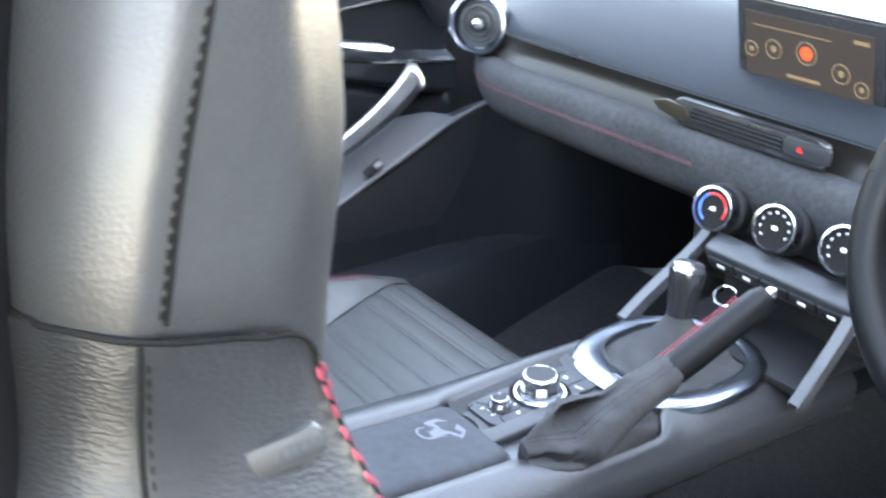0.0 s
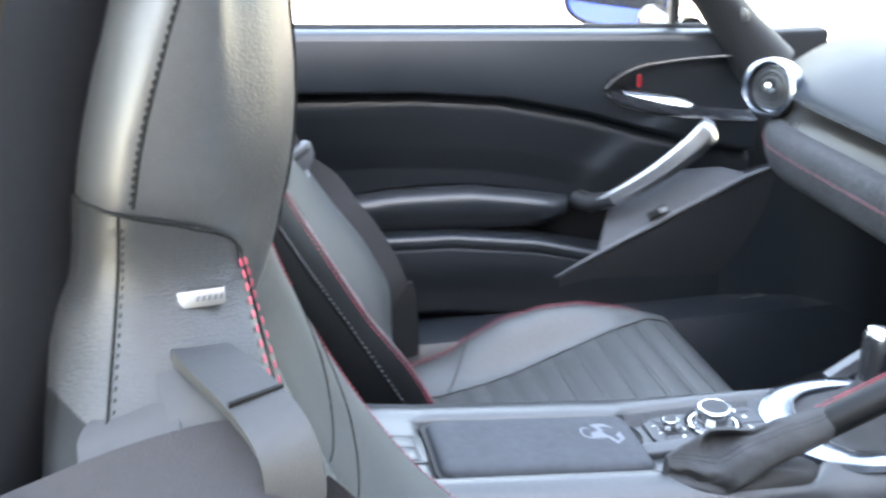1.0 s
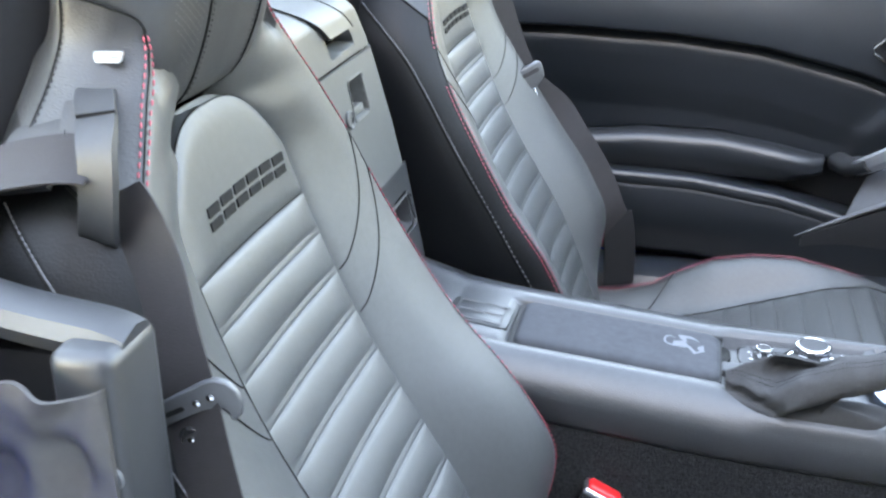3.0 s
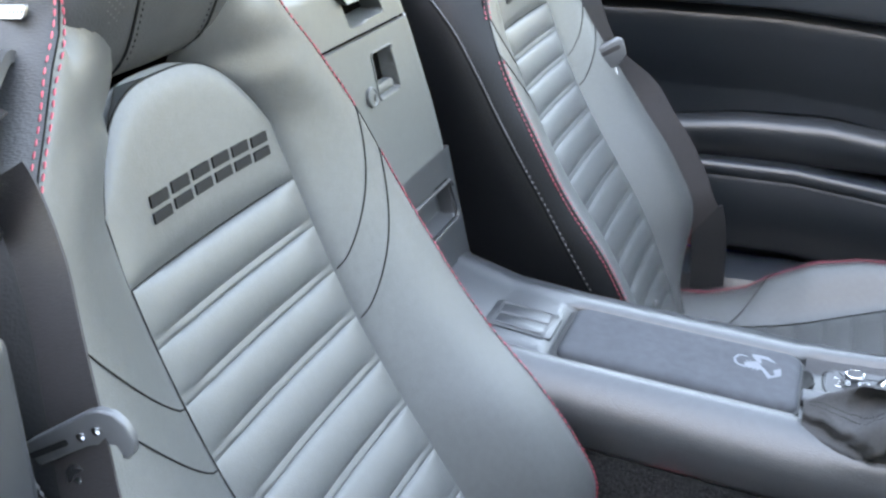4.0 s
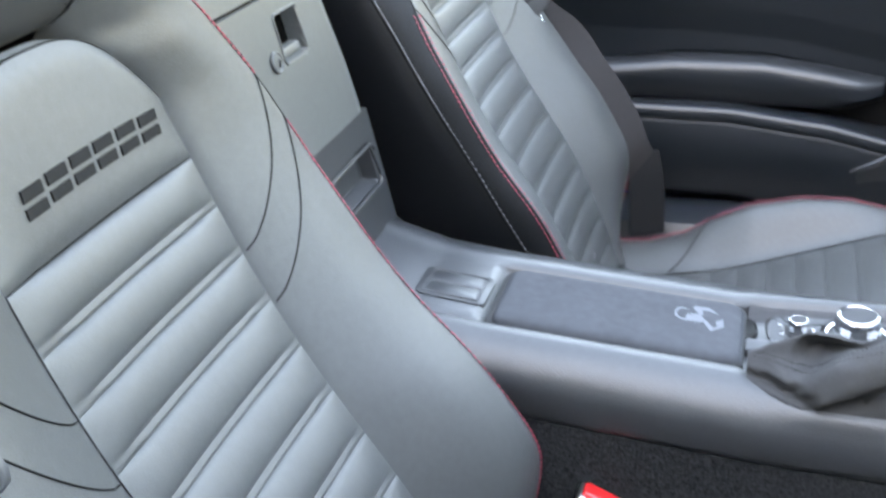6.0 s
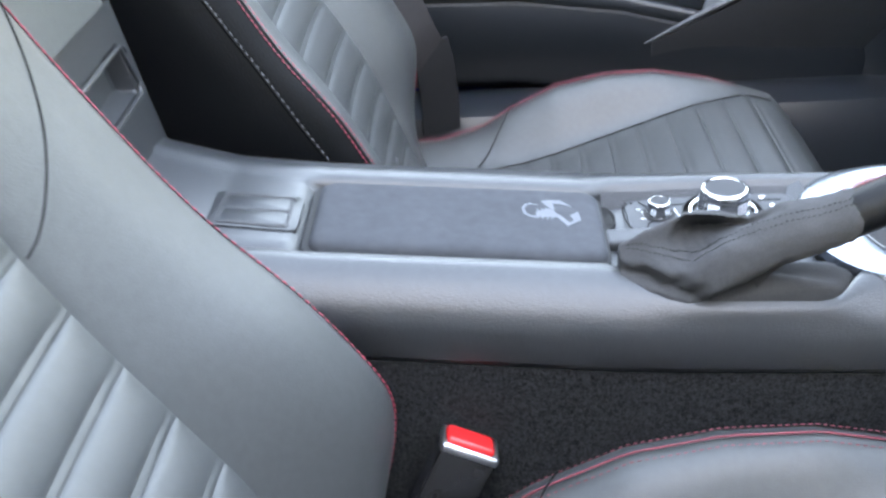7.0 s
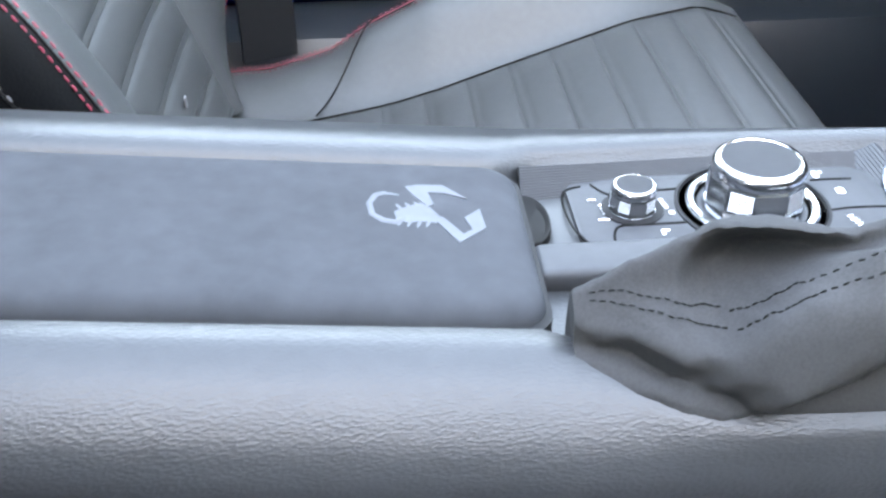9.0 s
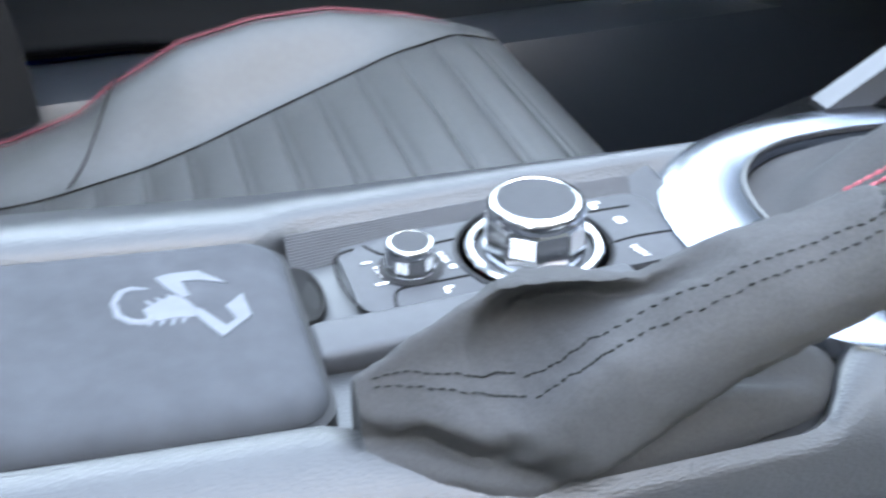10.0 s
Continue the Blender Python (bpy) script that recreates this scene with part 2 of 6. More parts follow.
# ---- ground and surroundings ----
single("ground", sheet(lambda u, v: Vector((-300 + 600 * u, -300 + 600 * v, 0)), 2, 2), CONCRETE, "bright pale sunlit concrete driveway", "ground", kind="structure")
# added, never in view: keeps sun and low sky off the car
single("shade_wall", box(3.6, -5.4, 3.3, 13.0, 0.4, 6.6, 0.02), BLOCKER, "plain dark wall added out of view to shade the car", "wall", kind="structure")
# added, never in view: hides the bright horizon ahead of the car
single("front_shade_wall", box(8.0, -3.0, 2.4, 0.4, 5.2, 4.8, 0.02), BLOCKER, "plain dark wall added out of view to cut the sky glow", "wall", kind="structure")


# ---- seats ----
BASE = [(0.34, -0.165), (0.45, -0.205), (0.50, -0.228), (0.55, -0.257), (0.60, -0.287), (0.65, -0.314), (0.70, -0.336), (0.76, -0.358), (0.80, -0.37), (0.86, -0.386), (0.92, -0.395), (1.15, -0.43)]
# height: panel half width, crest half width, crest forward of the plane, side half width
WINGS = [(0.34, 0.100, 0.175, 0.050, 0.195), (0.40, 0.100, 0.197, 0.086, 0.214), (0.44, 0.100, 0.204, 0.107, 0.222), (0.47, 0.099, 0.206, 0.116, 0.225), (0.50, 0.099, 0.206, 0.112, 0.226), (0.55, 0.098, 0.206, 0.093, 0.228),
         (0.61, 0.098, 0.205, 0.060, 0.229), (0.68, 0.098, 0.201, 0.038, 0.226), (0.75, 0.0965, 0.190, 0.026, 0.218), (0.80, 0.093, 0.173, 0.024, 0.203), (0.84, 0.088, 0.147, 0.025, 0.174),
         (0.87, 0.083, 0.123, 0.027, 0.146), (0.90, 0.075, 0.105, 0.030, 0.119), (0.93, 0.07, 0.097, 0.033, 0.106), (0.97, 0.07, 0.096, 0.03, 0.101), (1.12, 0.07, 0.09, 0.03, 0.1)]
REAR = [(0.34, -0.315), (0.50, -0.364), (0.70, -0.425), (0.80, -0.455), (0.86, -0.458), (0.95, -0.449), (1.1, -0.44)]
SPLIT = 0.759


def plane_x(z):
    return -0.127 - 0.304 * z


def base_x(z):
    return table(BASE, z)[0]


def arch(t):
    """Top edge of the smooth upper panel over its width, t from -1 to 1."""
    return 0.857 - 0.057 * abs(t) ** 3.0


def panel_w(z):
    if z <= 0.80:
        return table(WINGS, z)[0]
    return table(WINGS, 0.80)[0] * max((0.857 - z) / 0.057, 0.0) ** (1 / 3.0)


def ramp(v, a, b):
    """A smooth step from 0 at a to 1 at b."""
    f = min(max((v - a) / (b - a), 0.0), 1.0)
    return f * f * (3 - 2 * f)


def make_seat(y0, s, dz, ease, label):
    """s: the side on which the door is; ease: how much the lower bolsters lean back."""
    seat = thing("bucket_seat", label, "car seat", (0.0, y0, 0.2), "front seats")

    # headrest section: half width, front, rear, and where its side seam runs
    hr = [(0.857, 0.066, -0.412, -0.455, -0.43), (0.860, 0.084, -0.400, -0.455, -0.43), (0.868, 0.094, -0.387, -0.455, -0.43), (0.88, 0.097, -0.3765, -0.455, -0.43), (0.90, 0.0992, -0.3665, -0.453, -0.43), (0.92, 0.1005, -0.3585, -0.451, -0.426), (0.95, 0.1025, -0.350, -0.448, -0.419),
          (0.98, 0.102, -0.3458, -0.440, -0.412), (1.02, 0.096, -0.3455, -0.426, -0.398), (1.06, 0.086, -0.349, -0.411, -0.383), (1.09, 0.073, -0.355, -0.402, -0.377), (1.11, 0.057, -0.361, -0.396, -0.376), (1.122, 0.038, -0.369, -0.390, -0.378)]

    def section(z, tuck=0.0):
        w, xf, xb, xs = table(hr, z)
        xb, t_ = xb + tuck, 1 - tuck / w
        b = 1 - ramp(z, 0.90, 0.95)
        return [(xf, 0.0), (xf - 0.0009, 0.30 * w), (xf - 0.0038 + 0.0016 * b, (0.54 + 0.03 * b) * w), (xf - 0.0115 + 0.0045 * b, (0.73 + 0.05 * b) * w), (xf - 0.027 + 0.008 * b, (0.89 + 0.035 * b) * w), ((xf + xs) / 2 - 0.008, 0.975 * w * t_), (xs, w * t_), (xs - 0.010, 0.975 * w * t_), (xb + 0.006, 0.82 * w * t_), (xb, 0.5 * w), (xb - 0.001, 0.0)]

    def head(z, a, grow=0.0):
        """a from 0 at the front over one side to 1 at the rear; negative on the other side."""
        sec = section(z, 0.006 * min(max((0.945 - z) / 0.012, 0.0), 1.0))
        q = spline([(p, r, 0) for p, r in sec], abs(a))
        n = spline([(p, r, 0) for p, r in sec], min(abs(a) + 0.01, 1.0)) - spline([(p, r, 0) for p, r in sec], max(abs(a) - 0.01, 0.0))
        n = Vector((-n.y, n.x, 0)).normalized() * -grow if n.length > 1e-6 else Vector((0, 0, 0))
        return Vector((q.x + n.x, y0 + math.copysign(q.y + n.y, a), z))

    def head_side(x, z):
        sec = section(z)[:10]
        return float(np.interp(x, [p for p, r in sec][::-1], [r for p, r in sec][::-1]))

    def head_front(lat, z):
        sec = section(z)[:7]
        return float(np.interp(lat, [r for p, r in sec], [p for p, r in sec]))

    # where the bolsters hug the foot of the headrest: half width by height
    HUG = [(0.842, 0.034), (0.857, 0.041), (0.875, 0.049), (0.89, 0.057), (0.905, 0.068), (0.925, 0.086), (0.95, 0.090)]
    LEAN = [(0.36, -0.006), (0.44, -0.013), (0.50, -0.014), (0.55, -0.006), (0.61, 0.004), (0.68, 0.008), (0.75, 0.004), (0.80, 0.0), (1.2, 0.0)]
    TOPS = [(0.0, 0.912), (0.2, 0.914), (0.3, 0.917), (0.375, 0.921), (0.44, 0.926), (0.5, 0.9335), (0.625, 0.941), (0.75, 0.946), (0.875, 0.951), (1.0, 0.953)]

    def top(u):
        return table(TOPS, u)[0]

    def wing(z, side, u):
        _, wc, dc, ws = table(WINGS, z)
        wp = panel_w(z)
        px, bx = plane_x(z), base_x(z)
        cx = px + dc + ease * table(LEAN, z)[0]
        k = ramp(z, 0.815, 0.915)
        if z > 0.842:
            wp = max(wp, table(HUG, z)[0])
            bx += (head_front(wp, z) + 0.001 - bx) * k
        rear = table(REAR, z)[0]
        pts = [(wp - 0.005, bx - 0.005), (wp + 0.010 * (1 - k), bx + 0.007 * (1 - k)), (wp + (wc - wp) * 0.55, bx + (cx - bx) * 0.66 + 0.006 * (1 - k)), (wc - 0.008, cx), (wc + 0.005, cx - 0.004),
               (wc + (ws - wc) * 0.75, cx - min(0.028, 0.22 * (cx - rear))), (ws, cx - 0.42 * (cx - rear)), (ws - 0.004, rear + 0.022), (ws - 0.018, rear)]
        q = spline([(a, b, 0) for a, b in pts], u)
        f = min(max((z - top(u) + 0.05) / 0.05, 0.0), 1.0) * min(max((u - 0.3) / 0.14, 0.0), 1.0)
        f = f * f * (3 - 2 * f)
        if f > 0:
            q.y = q.y + (max(q.y, table(hr, z)[2] + 0.001) - q.y) * f
            q.x = q.x + (max(head_side(q.y, z), 0.90 * table(hr, z)[0] if u < 0.56 else 0.0) + 0.0006 + 0.0014 * min(max((u - 0.7) / 0.15, 0.0), 1.0) - q.x) * f
        g = ramp(z, top(u) - 0.035, top(u)) * (1 - ramp(u, 0.36, 0.46))
        if g > 0:
            q.y += (head_front(min(q.x, 0.97 * table(hr, z)[0]), z) - 0.002 - q.y) * g
        wrinkle = 0.0007 * min(max((0.9 - z) / 0.08, 0.0), 1.0) * noise.noise(Vector((q.x * 18, side * 3 + y0 * 5, z * 22)))
        return Vector((q.y + wrinkle, y0 + side * (q.x + wrinkle), z))

    def on_side(x, z, side):
        """The point of the side panel at x and z."""
        us = [0.5 + 0.5 * k / 40 for k in range(41)]
        xs = [wing(z, side, u).x for u in us]
        return wing(z, side, float(np.interp(-x, [-a for a in xs], us))) + Vector((0, side * 0.0005, 0))

    z0 = 0.34
    for side in (1, -1):
        part("bolster", sheet(lambda u, v: wing(z0 + (top(u * 0.468) - z0) * v, side, u * 0.468), 18, 60, (-0.006, -side * 0.003, 0)), LEATHER, seat)
        cut = {}

        def seam_z(u):
            """The height at which the shoulder piece ends on the side."""
            if u not in cut:
                z = 0.84
                for _ in range(14):
                    z = 0.5 * z + 0.5 * float(np.interp(wing(z, side, u).x, [-0.47, -0.432, -0.402, -0.375, -0.352, -0.343, -0.30], [0.888, 0.868, 0.853, 0.835, 0.817, 0.803, 0.79]))
                cut[u] = z
            return cut[u]

        def low_side(u, v):
            u = 0.472 + u * 0.528
            return wing(z0 + (seam_z(u) - z0) * v, side, u)

        def shoulder(u, v):
            u = 0.472 + u * 0.528
            return wing(seam_z(u) + (top(u) - seam_z(u)) * v, side, u)
        # the side's colour is darkened to paint in the shade between the seats
        part("side_panel", sheet(low_side, 20, 56, (-0.004, -side * 0.006, 0)), LEATHER_SIDE, seat, "leather side of the backrest, colour darkened for shade")
        part("shoulder_panel", sheet(shoulder, 20, 20, (-0.004, -side * 0.006, 0)), SHOULDER, seat, "dark grey leather shoulder below the headrest")
        rows = bmesh.new()
        for off in (0.442, 0.50):
            stitches(lambda u, o=off: wing(0.36 + 0.392 * u, side, o) + Vector((0.0008, side * 0.0008, 0)), 78, 0.0040, 0.0006, rows)
            stitches(lambda u, o=off: wing(0.790 + 0.134 * u, side, o) + Vector((0.0008, side * 0.0008, 0)), 27, 0.0038, 0.00065, rows)
        part("red_stitching", rows, RED, seat, "double row of red thread", kind="stuff")
        low_seam = [(-0.436, 0.838), (-0.403, 0.8115), (-0.375, 0.783), (-0.350, 0.744), (-0.3265, 0.702), (-0.301, 0.658), (-0.26, 0.588), (-0.2175, 0.512), (-0.172, 0.43)]
        high_seam = [(-0.432, 0.868), (-0.402, 0.853), (-0.375, 0.835), (-0.352, 0.817), (-0.343, 0.803)]

        def along(row, u):
            q = spline([(a, b, 0) for a, b in row], u)
            return on_side(q.x, q.y, side)
        runs = [along(low_seam, k / 60) for k in range(61)]
        part("side_stitching", stitches(lambda u: spline(runs, u) + Vector((0.0016, side * 0.0006, 0.0016)), 100, 0.0034, 0.0006), GREYTHREAD, seat, "pale grey thread", kind="stuff")
        lines = bmesh.new()
        tube([wing(0.36 + 0.57 * k / 40, side, 0.47) + Vector((0.0002, side * 0.0003, 0)) for k in range(41)], 0.0006, 6, bm=lines)
        tube([wing(top(u) - 0.0006, side, u) + Vector((0, side * 0.0003, 0.0003)) for u in (0.3 + 0.7 * k / 40 for k in range(41))], 0.0008, 6, bm=lines)
        tube([wing(0.95 - 0.16 * k / 30, side, 0.86 + 0.03 * k / 30) + Vector((0, side * 0.0003, 0)) for k in range(31)], 0.0007, 6, bm=lines)
        tube(runs, 0.0011, 6, bm=lines)
        tube([along(high_seam, k / 24) for k in range(25)], 0.0013, 6, bm=lines)
        part("strip_stitching", stitches(lambda u: wing(0.945 - 0.15 * u, side, 0.85 + 0.03 * u) + Vector((0, side * 0.0005, 0)), 44, 0.0022, 0.0004), BLACKTHREAD, seat, kind="stuff")
        part("seam", lines, BLACKTHREAD, seat)
        folded = bmesh.new()
        for za, zb in ((0.792, 0.690), (0.757, 0.652)):
            run = []
            for k in range(25):
                f = k / 24
                z = za + (zb - za) * f
                wc, wp = table(WINGS, z)[1] + 0.002, panel_w(z)
                lat = wp + 0.003 + (wc - wp - 0.003) * (1 - f) ** 0.8
                us = [0.47 * j / 30 for j in range(31)]
                lats = list(np.maximum.accumulate([abs(wing(z, side, u).y - y0) for u in us]))
                run.append(wing(z, side, float(np.interp(lat, lats, us))) + Vector((0.0004, 0, 0)))
            tube(run, 0.0006, 6, bm=folded)
        part("bolster_seam", folded, BLACKTHREAD, seat)
    part("back_shell", sheet(lambda u, v: (lambda a, b: a.lerp(b, u) - Vector((0.02 * math.sin(math.pi * u), 0, 0)))(wing(z0 + (0.95 - z0) * v, 1, 1.0), wing(z0 + (0.95 - z0) * v, -1, 1.0)), 10, 20, (0.006, 0, 0)), DARK, seat, "plain black back of the seat")

    def centre(lat, z, lift=0.0):
        e = min(abs(lat) / 0.097, 1.0)
        return Vector((base_x(z) - 0.003 * (1 - e * e) + lift, y0 + lat, z))

    def upper(u, v):
        t = 2 * u - 1
        z = SPLIT + (arch(t) - SPLIT) * v
        return centre(t * (0.0965 - 0.0035 * ramp(z, SPLIT, 0.80)), z, 0.004 * (1 - (2 * v - 1) ** 8) * (1 - abs(t) ** 10) + 0.001)
    part("upper_panel", sheet(upper, 24, 16, (-0.012, 0, 0)), LEATHER, seat, "smooth grey leather upper panel")
    pitch = 0.0345
    for k in range(12):
        zt = SPLIT - 0.001 - pitch * k

        def rib(u, v, zt=zt):
            z = zt - pitch * v
            t = 2 * u - 1
            lift = 0.0045 * max(math.sin(math.pi * min(v / 0.84, 1.0)), 0.0) ** 0.45 if v < 0.84 else 0.0016 * max(math.sin(math.pi * (v - 0.84) / 0.16), 0.0) ** 0.5
            return centre(t * table(WINGS, z)[0] * 0.998, z, lift * (1 - abs(t) ** 8) + 0.0015)
        part("rib", sheet(rib, 16, 18, (-0.012, 0, 0)), LEATHER, seat)
    seam = bmesh.new()
    tube([centre(-0.095, SPLIT, 0.0), centre(0, SPLIT, 0.001), centre(0.095, SPLIT, 0.0)], 0.0008, 6, 12, bm=seam)
    tube([centre(0.093 * t, arch(t), 0.0006) for t in (-1 + k / 15 for k in range(31))], 0.0008, 6, bm=seam)
    for side in (1, -1):
        tube([wing(0.36 + 0.45 * k / 14, side, 0.0) + Vector((0.0045, side * 0.001, 0)) for k in range(15)], 0.0009, 6, bm=seam)
    part("panel_seam", seam, BLACKTHREAD, seat)
    for k in range(6):
        a = -0.0585 + k * 0.0232
        slant = 0.004 if k < 5 else 0.0
        for lo, hi in ((0.0, 0.0058), (0.0088, 0.0152)):
            poly = [(a, lo), (a + 0.0185, lo), (a + 0.0185, hi), (a, hi)]
            part("printed_bar", prism(poly, lambda u, v, w: centre(u + (v - 0.007) * 0.2, 0.7835 + v + 0.001 * k - 0.0002 * k * k, 0.0052 + w), 0.0012), EMBOSS, seat, "dark embossed bar of a brand mark")

    # headrest
    zr = [0.857, 0.8583, 0.860, 0.8635, 0.868, 0.874, 0.88, 0.89, 0.905, 0.92, 0.935, 0.95, 0.965, 0.98, 1.0, 1.02, 1.04, 1.06, 1.075, 1.09, 1.10, 1.11, 1.117, 1.122]

    def head_skin(z, a):
        bulge = 0.0007 * noise.noise(Vector((a * 9, z * 40, y0 * 3))) * min(max((z - 0.95) / 0.03, 0.0), 1.0)
        return head(z, a, bulge)
    hb = part("headrest", loft([[head_skin(z, k / 32) for k in range(32)] + [head_skin(z, -1 + k / 32) for k in range(32)] for z in zr]), HEADLEATHER, seat, "padded dark leather headrest with perforated sides", angle=60)
    hs = bmesh.new()
    for side in (1, -1):
        tube([head(0.862 + 0.246 * k / 30, side * 0.15, 0.0002) for k in range(31)], 0.0011, 6, bm=hs)
        tube([head(0.952 + 0.15 * k / 20, side * 0.6, 0.0) for k in range(21)], 0.0007, 6, bm=hs)
    part("headrest_seam", hs, BLACKTHREAD, hb)
    dots = bmesh.new()
    for side in (1, -1):
        stitches(lambda u: head(0.872 + 0.2 * u, side * 0.13, 0.0002), 56, 0.0018, 0.0004, dots)
        stitches(lambda u: head(0.953 + 0.15 * u, side * 0.608, 0.0003), 44, 0.0024, 0.0005, dots)
    part("headrest_stitching", dots, BLACKTHREAD, hb, kind="stuff")
    holes = bmesh.new()
    for side in (1, -1):
        for i in range(10):
            for j in range(30):
                a = 0.185 + 0.0125 * i
                z = 0.90 + 0.0046 * j + (0.0023 if i % 2 else 0)
                if z < 0.893 + 0.006 * abs(i - 3) or z > 1.03 - 0.008 * i:
                    continue
                du = 0.0026
                vs = [holes.verts.new(p) for p in (head(z, side * (a - du), 0.0003), head(z - 0.0007, side * a, 0.0003), head(z, side * (a + du), 0.0003), head(z + 0.0007, side * a, 0.0003))]
                holes.faces.new(vs)
    part("perforation", holes, BADGE, hb, "small pale perforation holes", kind="stuff")
    bp = on_side(-0.396, 0.913, s)
    bq = on_side(-0.396, 0.918, s)
    lean = (bq.y - bp.y) / 0.005
    badge = part("badge", prism(round_rect(0.0215, 0.0062, 0.0012), lambda u, v, w: Vector((-0.396 + u, bp.y + v * lean + s * (0.0002 + w), 0.913 + v + 0.05 * u)), 0.0022, 0.0006), BADGE, seat, "small silver badge on the headrest side")
    for k in range(5):
        part("printed_bar", prism([(-0.0008, -0.0009), (0.0004, -0.0009), (0.0009, 0.0009), (-0.0003, 0.0009)], lambda u, v, w: Vector((-0.3965 + 0.0024 * k + u, bp.y + v * lean + s * (0.0024 + w), 0.9128 + v + 0.05 * (0.0024 * k + u))), 0.0002), GREYPANEL, badge)

    # cushion
    cx_, cz_ = [-0.22, -0.12, -0.04, 0.06, 0.16, 0.22, 0.26, 0.29, 0.305], [0.325, 0.330, 0.343, 0.370, 0.396, 0.396, 0.38, 0.345, 0.29]
    bx_, bz_ = [-0.22, -0.14, -0.085, -0.06, 0.0, 0.06, 0.12, 0.18, 0.22, 0.26, 0.29, 0.305], [0.338, 0.342, 0.358, 0.376, 0.406, 0.418, 0.419, 0.407, 0.395, 0.38, 0.345, 0.29]

    def cush(x, lat, lift=0.0):
        a = abs(lat)
        cz, bz = float(np.interp(x, cx_, cz_)) + dz, float(np.interp(x, bx_, bz_)) + dz
        wc = float(np.interp(x, [-0.1, 0.0, 0.16, 0.25], [0.096, 0.10, 0.125, 0.16]))
        if a < wc:
            z = cz
        elif a < 0.17:
            f = (a - wc) / max(0.17 - wc, 1e-3)
            z = cz + (bz - cz) * (f * f * (3 - 2 * f))
        else:
            f = min((a - 0.17) / 0.05, 1)
            z = bz - (1 - math.sqrt(max(1 - f * f, 0))) * 0.08
        return Vector((x, y0 + lat, z + lift))

    def edge(x):
        return float(np.interp(x, [-0.1, 0.0, 0.16, 0.25], [0.096, 0.10, 0.125, 0.16]))
    for side in (1, -1):
        def cb(u, v):
            x = -0.22 + 0.525 * v
            return cush(x, side * (edge(x) + (0.22 - edge(x)) * u), 0.004 * math.sin(math.pi * min(u * 1.6, 1.0)))
        part("cushion_bolster", sheet(cb, 22, 60, (0, 0, -0.012)), LEATHER, seat)
        part("cushion_piping", tube([cush(-0.2 + 0.41 * k / 40, side * 0.1745, 0.0030) for k in range(41)], 0.0008, 6), PIPING, seat, "red piping")
        rows = bmesh.new()
        for off in (0.165, 0.184):
            stitches(lambda u, o=off: cush(-0.19 + 0.41 * u, side * o, 0.0042), 85, 0.003, 0.0005, rows)
        part("cushion_stitching", rows, PIPING, seat, "double row of red thread", kind="stuff")
        lines = bmesh.new()
        tube([cush(-0.2 + 0.46 * k / 30, side * edge(-0.2 + 0.46 * k / 30), 0.001) for k in range(31)], 0.0006, 6, bm=lines)
        tube([cush(-0.10 + 0.055 * f, side * (0.096 + 0.09 * f), 0.0042) for f in (k / 14 for k in range(15))], 0.0008, 6, bm=lines)
        part("cushion_seam", lines, BLACKTHREAD, seat)
    for k in range(15):
        x0 = 0.298 - 0.0345 * k

        def crib(u, v, x0=x0):
            x = x0 - 0.0345 * v
            t = 2 * u - 1
            lift = 0.0038 * max(math.sin(math.pi * min(v / 0.84, 1.0)), 0.0) ** 0.45 if v < 0.84 else 0.0014 * max(math.sin(math.pi * (v - 0.84) / 0.16), 0.0) ** 0.5
            return cush(x, t * edge(x) * 0.99, lift * (1 - abs(t) ** 10))
        part("cushion_rib", sheet(crib, 14, 16, (0, 0, -0.012)), LEATHER, seat)
    part("cushion_base", box(0.03, y0, 0.26 + dz / 2, 0.5, 0.40, 0.12 + dz, 0.03), DARK, seat)
    return seat, wing


make_seat(-0.335, -1, 0.035, 0.0, "grey leather bucket seat with ribbed centre and red stitching")
far_seat, far_wing = make_seat(0.356, 1, 0.0, 1.0, "black leather bucket seat with ribbed centre and red stitching")


# ---- centre console ----
def top_z(x):
    return float(np.interp(x, [-0.40, -0.34, -0.28, -0.21, 0.0, 0.03, 0.30, 0.45], [0.60, 0.57, 0.551, 0.541, 0.521, 0.519, 0.507, 0.50]))


console = thing("centre_console", "dark grey moulded centre console between the seats", "console", (0, 0, 0.45))


def inner_edge(x):
    """Where the far rail meets the lid and the control recess."""
    return float(np.interp(x, [-0.008, 0.004, 0.05, 0.1, 0.18], [0.0503, 0.0555, 0.060, 0.0645, 0.068]))


